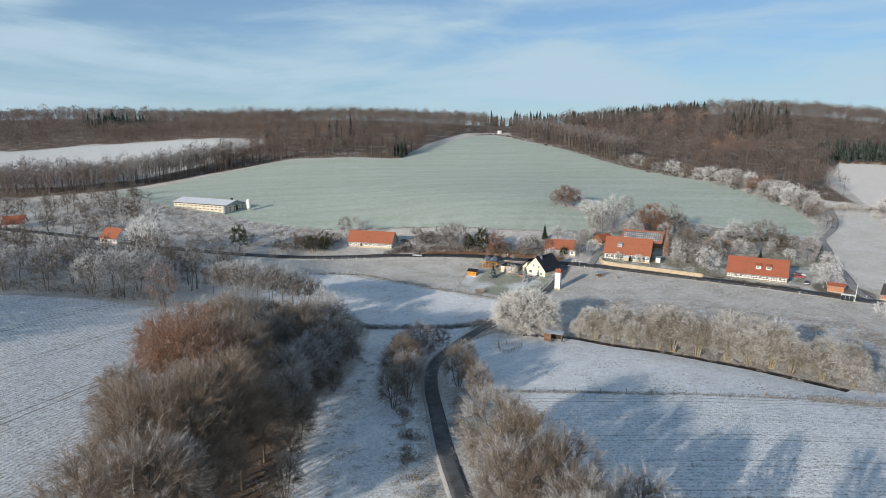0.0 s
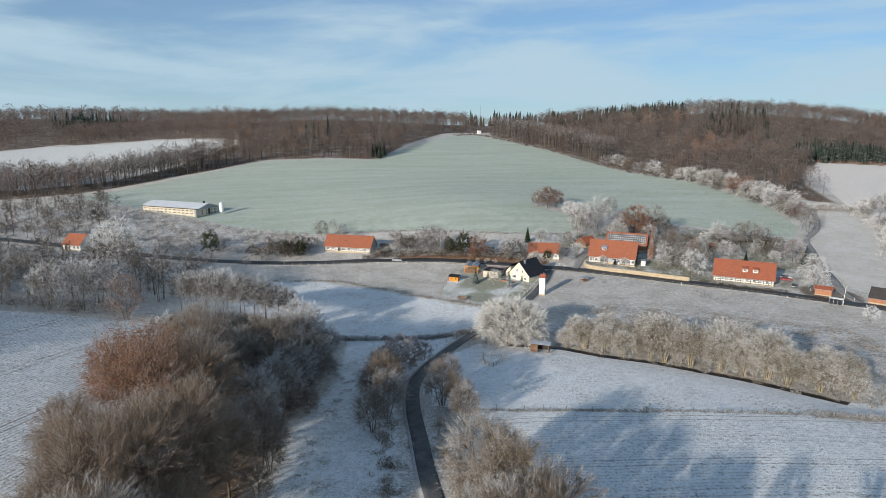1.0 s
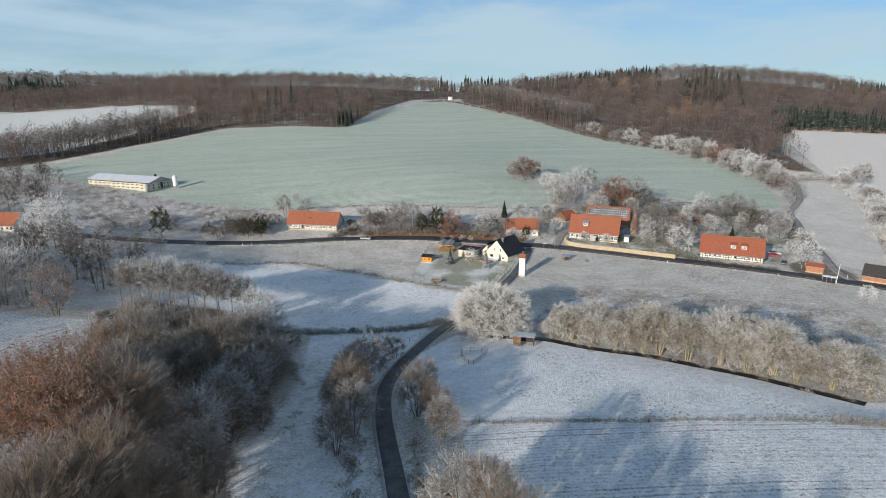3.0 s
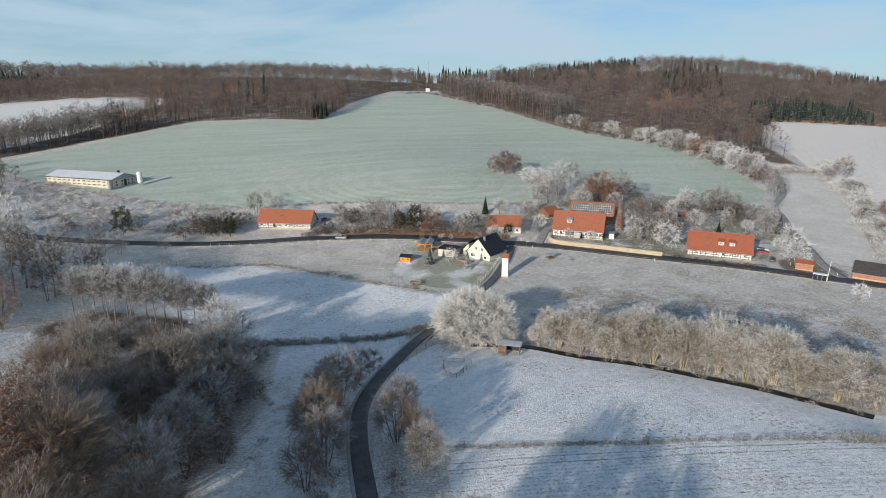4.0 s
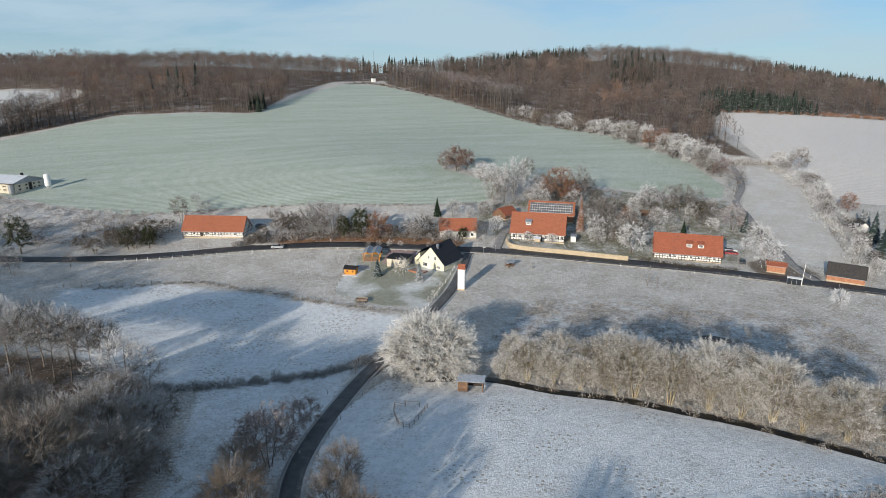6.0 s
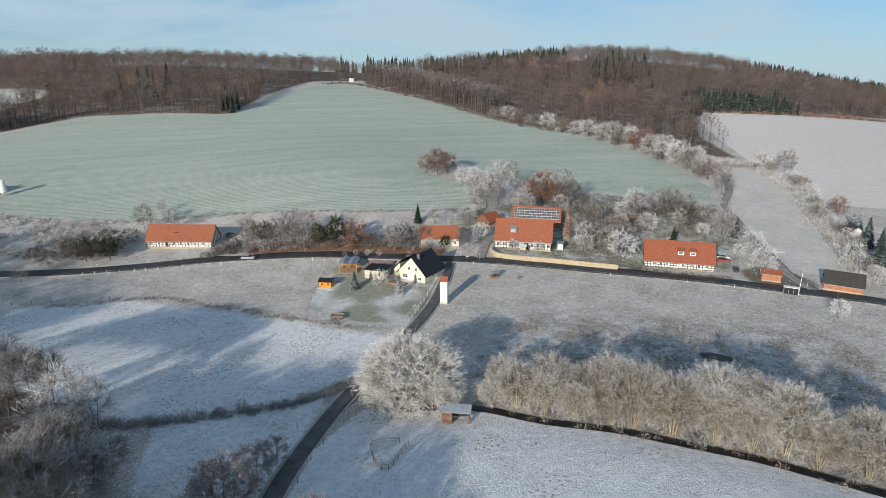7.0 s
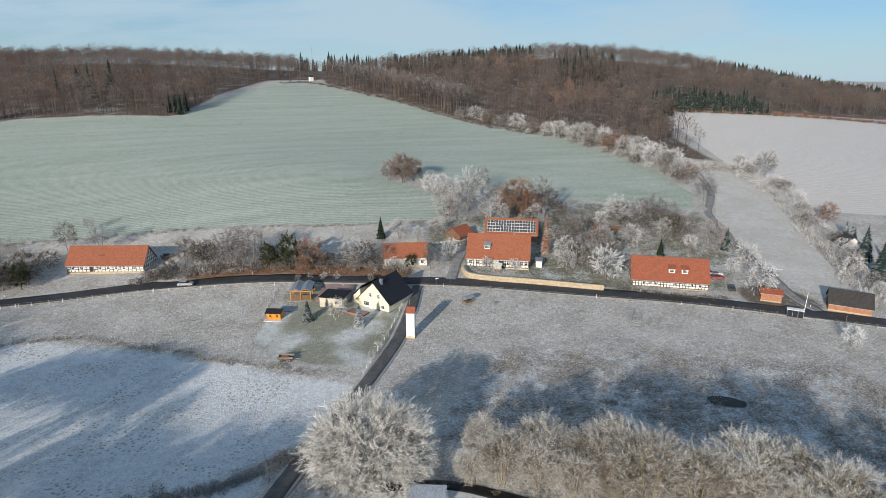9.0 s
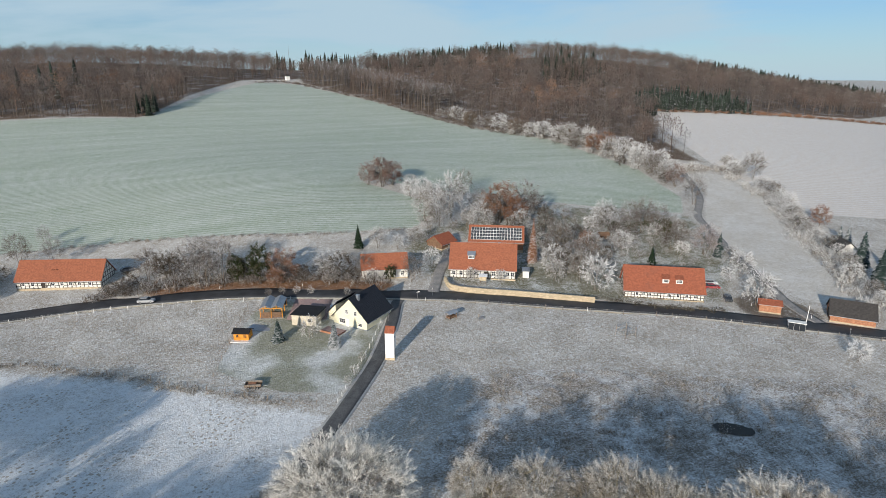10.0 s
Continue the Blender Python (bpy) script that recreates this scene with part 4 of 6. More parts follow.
# wood in front, west of the lane
for i, (x, y) in enumerate([(-39, 128), (-33, 129), (-32, 82), (-35, 76), (-39, 72), (-42, 76), (-33, 60), (-38, 57),
                            (-45, 119), (-50, 129), (-40, 108), (-36, 92), (-40, 85), (-42, 115), (-37, 101)]):
    # grey twigs at the back put the wood's shaded side into the colour
    plant("greywood" if y > 102 and x > -46 else "wood", x, y, (16.0 if y > 102 else 18.5) + (i * 37 % 40) / 10, "tree", "bare brown woodland tree with fine dense twigs", "wood beside the lane")
for i, (x, y) in enumerate([(-50, 103), (-49, 110), (-44, 97), (-54, 108), (-47, 104), (-42, 101), (-40, 96)]):
    plant("woodrust", x, y, 20.0 + i % 3, "tree", "woodland tree keeping rust-brown withered leaves", "wood beside the lane")
planted([(-50, 147, 14), (-51, 137, 17), (-44, 128, 18), (-37, 124, 15), (-30, 106, 15), (-28, 116, 14), (-27, 97, 14)], "greywood", "tree", "grey bare woodland tree with light frost", "wood beside the lane")
planted([(-53, 91, 16), (-49, 86, 17), (-33, 74, 17), (-29, 70, 15), (-31, 66, 16), (-36, 68, 18), (-30, 80, 16), (-29, 88, 15), (-41, 68, 18)], "wood", "tree", "bare brown woodland tree with fine dense twigs", "wood beside the lane")
planted([(-44, 150, 13.5), (-52, 142, 15), (-39, 146, 12.5), (-57, 152, 14), (-50, 160, 11), (-60, 162, 12), (-55, 132, 17)], "greywood", "tree", "tall bare woodland tree with frosted twigs", "wood beside the lane")
planted([(-29, 139, 17), (-25, 146, 12), (-33, 136, 16), (-24, 154, 8), (-25, 133, 14), (-27, 126, 13.5), (-30, 150, 14)], "greywood", "tree", "low grey thicket tree with frost", "wood beside the lane", wide=1.15)
planted([(-73, 183, 14), (-69, 180, 15.5), (-64, 179, 17), (-61, 177, 18), (-57, 176, 18), (-53, 175, 18), (-49, 175, 17.5), (-46, 175, 16.5), (-42, 174, 16), (-39, 176, 14.5),
         (-70, 187, 14), (-61, 184, 16), (-54, 183, 16), (-47, 181, 15), (-66, 185, 15)], "pole", "tree", "slender bare tree with frost-white top", "row of slender trees", wide=1.1)
planted([(-35, 170, 13.5), (-31, 171, 10.5), (-37, 165, 10)], "rime", "tree", "round tree white with hoar frost", "wood beside the lane")

planted([(-26, 104, 6), (-25, 96, 7), (-25, 88, 6), (-23, 78, 7), (-22, 70, 6), (-22, 140, 5), (-23, 118, 6)], "bush", "bush", "low brown bush at the wood's edge", "wood beside the lane", "bush", 1.1)
# along the lane
planted([(-5.5, 138, 11), (-2.5, 145.5, 8), (-8, 142, 8), (0.5, 151, 5.5)], "pink", "bush", "roadside bush with faded reddish leaves", "bushes along the lane", "bush")
planted([(-8, 121, 12.5), (-7, 115, 10.5), (-9.5, 109, 9), (-8.5, 130, 10.5), (-11, 125, 8)], "bush", "bush", "dense brown bush lightly frosted beside the lane", "bushes along the lane", "bush")
planted([(4, 120, 10.5), (7, 117, 8), (5.5, 128, 9), (8, 112, 8)], "bush", "bush", "spreading tan bush beside the lane", "bushes along the lane", "bush")
planted([(8.5, 82, 15.5), (12, 76, 14.5)], "ochre", "tree", "roadside tree with frosted ochre leaves", "trees along the lane")
# added out of view so that their shadows streak the eastern field
planted([(14, 50, 18), (23, 49, 17), (33, 45, 17), (46, 34, 18), (70, 20, 18)], "pole", "tree", "unseen slender bare tree added to throw shadow streaks", "trees along the lane", wide=0.85)
planted([(13, 66, 14.5), (17, 60, 14), (20, 56, 13), (9, 68, 13.5), (12, 90, 10), (16, 70, 14), (23, 61, 13)], "bush", "tree", "bare grey-brown roadside tree with light frost", "trees along the lane")

# valley in the west
def mass_kind(seed, **kw):
    wv, wq, tv, tt, ts = bare_tree(seed, **kw)
    tri = np.vstack([wq[:, [0, 1, 2]], wq[:, [0, 2, 3]]])
    return np.vstack([tv, wv]), np.vstack([tt, tri + len(tv)]), np.concatenate([ts, np.full(len(wv), -1.0)]), kw["h"]


MASS = [mass_kind(80 + i, h=14, crown_w=11, crown_from=0.16, limbs=8, secs=36, terts=4, sprays=4, length=0.95, width=0.13, up=0.25, splay=0.7) for i in range(5)]
r = np.random.RandomState(31)
q = spline([(-190, 183), (-134, 179), (-100, 176), (-86, 175)], 3.2)
for i, (x, y) in enumerate(q):
    plant("shrub", x, y + (i % 3), 3.2 + (i * 7 % 5) / 3, "shrub", "dark bare shrub at the field's edge", "shrubs at the field's edge", "shrub")
front = scatter([(-88, 176), (-134, 178), (-200, 180), (-205, 202), (-134, 200), (-84, 196)], 8.0, 8, 0.3)
for i, (x, y) in enumerate(front):
    plant("half" if i % 5 else "rime", x, y, 13 + 4 * r.rand(), "tree", "grey leafless valley tree touched with frost", "trees in the valley")
q = scatter([(-84, 196), (-134, 202), (-260, 205), (-260, 262), (-190, 262), (-150, 258), (-118, 250), (-90, 232), (-76, 210)], 9.0, 9, 0.3)
growth_m = twig_mat("lightly rimed valley twigs", (0.165, 0.138, 0.117), 0.46)
q = q[side(q[:, 0], q[:, 1], [(-170, 282), (-148, 290), (-122, 238), (-142, 232)]) < 0]
stamp("valley_trees", MASS, q, 11 + 5 * r.rand(len(q)), 61, "mass of grey leafless valley trees with frost", "woodland", growth_m)
q = scatter([(-170, 292), (-250, 280), (-300, 330), (-290, 400), (-240, 420), (-200, 400), (-165, 340)], 10.5, 10, 0.35)
stamp("valley_trees", MASS, q, 7.5 + 5 * r.rand(len(q)), 62, "mass of frosted leafless trees below the belt", "woodland", growth_m)
planted([(-130, 263, 20), (-126, 259, 17), (-135, 262, 17), (-142, 270, 12)], "white", "tree", "tall pale tree white with hoar frost", "trees in the valley")
planted([(-85, 174, 15)], "pink", "tree", "tall tree with frosted pinkish-brown leaves", "trees in the valley", wide=0.8)
planted([(-95, 273, 14), (-62, 274, 9), (-55, 274, 9)], "ivytree", "tree", "bare tree overgrown with dark ivy", "trees along the road")
planted([(-117, 277, 9), (-93, 281, 8), (-99, 258, 11), (-88, 250, 10), (-110, 256, 11), (-75, 258, 6), (-46, 316, 6.5), (-71, 281, 9)], "half", "tree", "leafless roadside tree with light frost", "trees along the road")
planted([(-250, 262, 13)], "spruce", "tree", "dark green spruce among bare trees", "trees in the valley")

# village
planted([(-49, 300, 11.5), (-39, 297, 9.8), (-11, 275, 11), (1, 271, 13), (5, 269, 15), (9, 267, 14.5), (102, 318, 11.5), (102, 300, 10), (114, 287, 16), (106, 248, 15), (145, 267, 12.7),
         (149, 265, 13.6), (154, 262, 12), (191, 287, 14), (60, 250, 9), (108, 243, 10.5), (138, 266, 8), (155, 253, 9), (104, 252, 8)], "half", "tree", "leafless garden tree with light frost", "village trees")
planted([(38, 256, 6.5), (68, 273, 7.5), (76, 284, 11.5), (88, 295, 18), (81, 288, 13), (117, 248, 10), (140, 275, 10.5), (245, 310, 15), (156, 231, 7), (62, 273, 5.5), (97, 290, 8), (103, 291, 9),
         (106, 236, 10), (99, 238, 7.5), (120, 244, 5.5), (78, 296, 12), (84, 306, 10), (92, 305, 11), (112, 300, 9)], "rime", "tree", "tree grey-white with hoar frost", "village trees")
planted([(-19, 269.5, 4.8), (-16, 268.5, 4)], "hedge", "shrub", "round grey bush before the farmhouse", "bushes by the farmhouse", "shrub", wide=1.3)
planted([(56, 275, 7.8), (107, 229, 11), (142, 207, 10), (139, 177, 5.5), (152, 223, 9), (28.5, 229, 6), (82, 327, 7), (85, 320, 8), (76, 245.5, 4.5), (84, 242.5, 4.3), (68, 257, 7), (146, 222, 5),
         (79, 316, 9), (84, 312, 9), (49, 252, 5)], "white", "tree", "small tree thick with white hoar frost", "village trees")
planted([(25, 261, 11), (23, 259.5, 6), (104, 287, 16), (214, 249, 9), (109, 285, 11), (118, 252, 9)], "rust", "tree", "tree holding rust-brown leaves", "village trees")
planted([(71, 331, 13.5), (66, 334, 10), (76, 333, 11), (72, 336, 10), (202, 312, 11), (155, 241, 11), (162, 245, 5)], "pink", "tree", "bushy tree with frosted reddish-brown leaves", "village trees")
planted([(13, 265, 9), (19, 263, 12), (54, 252, 5.5), (154, 258, 7)], "ivytree", "tree", "bare tree wrapped in dark ivy", "village trees")
planted([(50, 277, 8), (134, 240, 6.4)], "spruce", "tree", "small dark green spruce in the village", "village trees")
planted([(158, 238, 8.5), (181, 203, 13), (191, 216, 12), (202, 229, 8.6), (195, 211, 7), (205, 234, 7)], "rimespruce", "tree", "frosted blue-green conifer among bare trees", "village trees")
planted([(33.2, 223, 6.4), (21.2, 230, 6.0)], "bluespruce", "tree", "small frosted blue spruce on the lawn", "garden spruces")
planted([(99, 252, 15)], "cypress", "tree", "tall narrow rust-brown cypress", "village trees")
for i, (x, y, h) in enumerate([(232, 293, 8), (230, 285, 8), (217, 267, 9), (210, 257, 8), (203, 249, 7), (201, 243, 6), (197, 237, 6), (194, 229, 6.5), (189, 221, 6.5), (184, 215, 7), (178, 209, 6.5),
         (240, 315, 7), (243, 320, 8), (172, 199, 6), (169, 194, 5), (225, 278, 7), (213, 262, 6)]):
    plant(("white", "half", "white", "rime")[i % 4], x, y, h, "bush", "hedgerow bush thick with hoar frost", "hedgerow by the strip field", "bush", 1.15)
    plant(("rime", "hedge", "white")[i % 3], x + 4, y + 1.5, h * 0.75, "bush", "frosted bush in the hedgerow", "hedgerow by the strip field", "bush", 1.2)
for i, (x, y, h) in enumerate([(178, 428, 9), (185, 420, 10), (195, 418, 12), (200, 402, 13), (205, 390, 13), (208, 376, 13), (210, 362, 13), (212, 348, 13), (213, 336, 12), (189, 412, 11), (193, 400, 12.5), (197, 388, 12.5), (200, 376, 12), (202, 364, 12), (203, 352, 12), (204, 342, 12.5), (206, 331, 13), (205, 320, 12)]):
    plant(("rime", "white", "half", "white", "rime", "rust", "white")[i % 7], x, y, h * 0.95, "tree", "frosted tree at the wood's edge", "rimed edge of the wood", wide=1.1)
    plant(("white", "shrubrime", "hedge")[i % 3], x - 4, y - 2.5, 4.0 + i % 3, "bush", "low frosted bush at the wood's edge", "rimed edge of the wood", "bush", 1.2)

for i, (x, y) in enumerate(spline([(150, 480), (168, 446), (184, 424), (199, 404), (207, 380), (211, 352), (209, 328)], 6.2)):
    plant(("rime", "half", "white", "rime", "bush")[i % 5], x - 3 + (i * 5 % 4), y - 1, 7.5 + (i * 7 % 5), "tree", "frosted tree at the wood's edge", "rimed edge of the wood", wide=1.15)

for x, y in [(33.0, 205.5), (35.3, 209.2), (37.8, 214.1), (20.7, 254.4), (24.2, 254.3), (27.9, 253.0), (31.6, 251.6), (40.8, 247.7)]:
    plant("shrubrime", x, y, 2.7, "young_tree", "small young tree with frosted round crown", "young trees round the cream house", "tree", 0.6)

# hedge of trees above the road, and the gardens
row = spline([(-15, 274), (-6, 273.5), (4, 271), (16, 267), (28, 262), (38, 258.5), (46, 256)], 3.4)
for i, (x, y) in enumerate(row):
    plant(("hedge", "half", "hedge", "hedge", "rime")[i % 5], x + (i * 5 % 3 - 1), y + (i * 7 % 4), 5.0 + (i * 37 % 40) / 10, "tree", "bare hedge tree above the road bank", "hedge above the road", wide=1.15)
planted([(-55, 279, 7), (-60, 275, 8), (-66, 277, 7), (-52, 289, 6), (-58, 286, 8), (-72, 272, 6), (-63, 281, 7), (-57, 281, 6), (-69, 283, 6), (-77, 276, 6)], "hedge", "bush", "dense dark bush beside the farmhouse", "bushes by the farmhouse", "bush", 1.4)
r = np.random.RandomState(77)
for i, (x, y) in enumerate(scatter([(92, 240), (112, 232), (116, 244), (136, 244), (154, 236), (160, 246), (166, 266), (146, 284), (120, 300), (100, 302), (88, 290), (80, 282), (104, 276), (106, 258)], 8.3, 78, 0.3)):
    if abs(x - 131.5) + abs(y - 262.5) > 7:
        plant(("rime", "hedge", "half", "white", "hedge")[i % 5], x, y, 4.5 + 5.5 * r.rand(), "garden_tree", "small frosted garden tree beside the houses", "trees in the gardens", "tree", 1.1)

# thicket beside the brook
plant("willow", 25.5, 166.5, 12.8, "tree", "broad willow thickly white with hoar frost", "trees by the brook", wide=1.07)
for k, off in enumerate((0.6, 5.5)):
    q = spline([(36, 162), (47, 153), (57, 147), (65, 140), (74, 133), (81, 125.5), (88, 118)], 4.6)
    for i, (x, y) in enumerate(q[1:]):
        j = i * 7 + k * 3
        plant("thick", x + off * 0.6 + (j % 5 - 2) * 0.4, y + off * 0.8 + (j % 4 - 1.5) * 0.5, (5.6 if i < 4 else 8.6) + (j * 37 % 45) / 10 - (2.5 if i > len(q) - 5 else 0),
              "tree", "frosted thicket tree beside the brook", "trees by the brook")
for i, (x, y) in enumerate(spline([(35, 161), (47, 152), (57, 146), (65, 139), (74, 131.5), (81, 124), (90, 114)], 3.1)):
    if i % 5 == 2:
        plant("shrubrime" if i % 3 else "shrub", x + 2.6, y + 3.4, 2.2 + (i * 7 % 10) / 6, "shrub", "low frosted shrub on the brook's bank", "shrubs by the brook", "shrub")
planted([(89, 117, 5.5), (92, 114, 4.5), (86, 121, 6.5)], "white", "shrub", "bushy shrub thick with white frost", "shrubs by the brook", "shrub")


def low_growth(seed, h=1.6, w=2.2, n=70, length=0.7, width=0.09):
    r = np.random.RandomState(seed)
    a, d = r.rand(n) * 6.3, w / 2 * r.rand(n) ** 0.5
    c = np.stack([np.cos(a) * d, np.sin(a) * d, r.rand(n) * h * 0.75 * (1 - 0.5 * d / w * 2)], 1)
    o = unit(c * np.array([1, 1, 0]) / w + np.array([0, 0, 0.5]) + r.normal(size=c.shape) * 0.3)
    v = blades(c, unit(o * 0.4 + np.array([0, 0, 0.6]) + r.normal(size=c.shape) * 0.5), length * (0.5 + r.rand(n, 1)), width, o, r)
    return v, np.arange(3 * n).reshape(-1, 3), np.tile([0.0, 0.0, 1.0], n), h


LOW = [low_growth(i) for i in range(5)]
GRASS = [low_growth(50 + i, 0.4, 1.5, 60, 0.42, 0.05) for i in range(4)]
DRY = twig_mat("dry frosted stalks", (0.25, 0.195, 0.13), 0.38, 0.5)
HEDGEBOTTOM = twig_mat("brown hedge stems", (0.15, 0.108, 0.075), 0.28, 0.5)
BRAMBLE = twig_mat("dark brambles", (0.12, 0.10, 0.065), 0.40, 0.5)


def growth(name, q, kinds, h, seed, mat, label):
    r = np.random.RandomState(seed)
    return stamp(name, kinds, q, h * (0.6 + 0.8 * r.rand(len(q))), seed, label, "undergrowth", mat)


growth("scrub", scatter(SCRUB, 3.6, 41), LOW, 1.7, 41, TW_RIME, "frosted scrub on rough ground below the stable")
growth("bramble_hedge", np.vstack([strip([(-30, 170.5), (-14, 169.5), (4, 171), (17, 177)], 0.8, 0.22, 42)]), LOW, 1.2, 42, BRAMBLE, "low dark bramble hedge across the frosted meadow")
growth("verge_growth", np.vstack([strip([(-24, 270), (-8, 271), (15, 267), (40, 259), (52, 253)], 2.0, 0.4, 43)]), LOW, 2.3, 43, HEDGEBOTTOM, "brown bramble bank above the road")
growth("field_margin", np.vstack([strip([(-73, 313), (-19, 305), (15, 296), (47, 288), (72, 287)], 0.8, 0.8, 44)]), LOW, 0.9, 44, DRY, "pale frosted grass margin along the crop field")
growth("lane_margin", np.vstack([strip([(-6, 112), (-6, 100), (-5, 88), (-3, 76), (0, 60)], 1.6, 0.5, 45), strip([(3, 112), (3.5, 100), (5, 90), (7, 80)], 0.7, 0.6, 46)]), LOW, 1.1, 45, DRY, "frosted brambles beside the lane")
growth("garden_growth", scatter([(64, 258), (74, 284), (130, 300), (172, 276), (156, 236), (134, 226), (112, 232), (100, 262), (84, 262)], 4.0, 47), LOW, 1.5, 47, TW_HALF, "frosted undergrowth in the village gardens")
growth("hedgerow_growth", strip([(242, 330), (230, 292), (214, 262), (196, 236), (180, 210), (166, 192)], 2.5, 0.8, 48), LOW, 2.2, 48, TW_WHITE, "white frosted hedgerow undergrowth")
growth("hedgerow_growth", strip([(206, 322), (226, 334), (250, 328), (262, 345)], 1.5, 0.8, 49), LOW, 3.2, 49, TW_RIME, "frosted field hedge")
growth("edge_growth", strip([(40, 650), (68, 644), (118, 551), (154, 458), (190, 413)], 1.5, 1.2, 50), LOW, 2.0, 50, TW_HALF, "frosted shrubs at the edge of the wood")
growth("wood_growth", scatter(WOOD_FRONT, 4.5, 51), LOW, 1.4, 51, BRAMBLE, "brown undergrowth on the woodland floor")
growth("reed_tufts", scatter(REEDS, 2.3, 52), GRASS, 0.5, 52, DRY, "dry frosted reed tufts in the wet meadow")
growth("ditch_grass", strip([(-60, 236), (-36, 239), (-11, 225), (2, 216), (25, 201)], 0.8, 0.9, 53), GRASS, 0.45, 53, DRY, "dry grass along the pasture fence")
growth("bank_grass", strip(BROOK, 1.6, 1.3, 54), GRASS, 0.45, 54, DRY, "frosted grass on the brook's banks")
growth("field_strip", strip([(14, 116), (43, 111.5), (69, 108.5), (88, 104.5), (120, 101)], 0.25, 0.7, 55), GRASS, 0.32, 55, BRAMBLE, "dry frosted grass strip under the field fence")
growth("field_corner", strip([(74, 108), (90, 104.5)], 0.8, 0.3, 56), GRASS, 0.45, 56, DRY, "dry grass strip at the field's corner")
growth("wood_margin", strip([(-20, 148), (-18, 132), (-21, 112), (-18, 92), (-13, 70)], 1.8, 1.2, 57), GRASS, 0.35, 57, DRY, "dry frosted grass at the wood's edge")
growth("bracken", np.vstack([strip([(392, 468), (430, 462), (480, 452), (540, 440)], 3.0, 0.8, 63), strip([(316, 477), (360, 470), (392, 466)], 1.5, 1.2, 64)]), LOW, 2.2, 63, FOREST_RUST, "rust-brown bracken below the wood's edge")
growth("hedge", strip([(166, 268), (150, 272), (138, 277)], 1.0, 0.6, 58), LOW, 2.4, 58, IVY, "dark green garden hedge")
growth("roadside_hedge", strip([(106, 224), (118, 214), (131, 207.5)], 0.6, 0.5, 59), LOW, 1.0, 59, BRAMBLE, "low dark hedge before the long house")


# ---- building materials ----
def tile_mat(name, col, stain):
    m = Mat(name, 0.8, 0, 0.25)
    v = m.coords()
    big, mid, fin = m.noise(v, 0.45, 4, 0.6), m.noise(v, 2.2, 3), m.noise(v, 9, 2)
    c = m.mix(m.range(mid, 0.3, 0.7), tuple(x * 0.82 for x in col), tuple(min(1, x * 1.14) for x in col))
    c = m.mix(m.range(big, 0.52, 0.8, 0, 0.5), c, stain)
    c = m.mix(m.range(fin, 0.55, 0.75, 0, 0.35), c, tuple(x * 0.45 for x in col))
    cols = m.node("TexWave", Vector=v, Scale=math.pi / 10 / 0.21)
    cols.bands_direction = "X"
    return m.color(c).bump(cols.outputs["Fac"], 0.6, 0.04).m


TILE_RED = tile_mat("orange-red clay tiles", (0.33, 0.118, 0.066), (0.19, 0.082, 0.058))
TILE_BRICK = tile_mat("brownish red clay tiles", (0.32, 0.105, 0.06), (0.17, 0.085, 0.065))
TILE_DARK = tile_mat("anthracite roof tiles", (0.022, 0.026, 0.036), (0.035, 0.038, 0.045))
TILE_GREY = tile_mat("weathered dark roof tiles", (0.062, 0.057, 0.055), (0.11, 0.10, 0.085))
ETERNIT = plain("frosted grey sheet roof", (0.30, 0.32, 0.35), 0.15, 0.4, 0.7, 0, 0.3, 0.75)
WHITEWASH = plain("white limewashed panels", (0.74, 0.72, 0.67), 0.06, 0.8, 0.85)
CREAM = plain("cream yellow render", (0.80, 0.74, 0.54), 0.05, 0.6, 0.85)
CREAM_OLD = plain("weathered cream render", (0.58, 0.52, 0.41), 0.12, 0.4, 0.9)
WHITE = plain("white paint", (0.80, 0.79, 0.76), 0.05, 1.0, 0.6)
TIMBER = plain("dark timber", (0.045, 0.036, 0.030), 0.2, 2.0, 0.75, objvar=0.3)
WOODEN = plain("weathered brown boards", (0.20, 0.12, 0.075), 0.2, 1.5, 0.8, objvar=0.3)
WOOD_ORANGE = plain("orange stained wood", (0.62, 0.26, 0.035), 0.12, 1.2, 0.55)
STONE = plain("buff sandstone", (0.56, 0.46, 0.32), 0.15, 1.6, 0.9, objvar=0.45)
BRICK = plain("orange-red brick", (0.40, 0.19, 0.11), 0.18, 2.5, 0.9)
GLASS = Mat("dark window glass", 0.06, 0, 0.5).color((0.025, 0.03, 0.038)).m
METAL = plain("galvanised steel", (0.42, 0.43, 0.45), 0.1, 2, 0.4, 0.8)
GREY_METAL = plain("grey metal sheet", (0.30, 0.33, 0.37), 0.1, 0.8, 0.4, 0.5, frost=0.3)
BLACK = plain("black bitumen felt", (0.018, 0.018, 0.02), 0.1, 1, 0.8)
RED_PAVE = plain("red-brown paving", (0.21, 0.095, 0.07), 0.15, 1.5, 0.9, frost=0.25)
POSTWOOD = plain("weathered grey post", (0.25, 0.21, 0.17), 0.2, 3, 0.9, frost=0.5, objvar=0.4)
RUBBER = plain("black rubber", (0.02, 0.02, 0.02), 0.1, 3, 0.7)


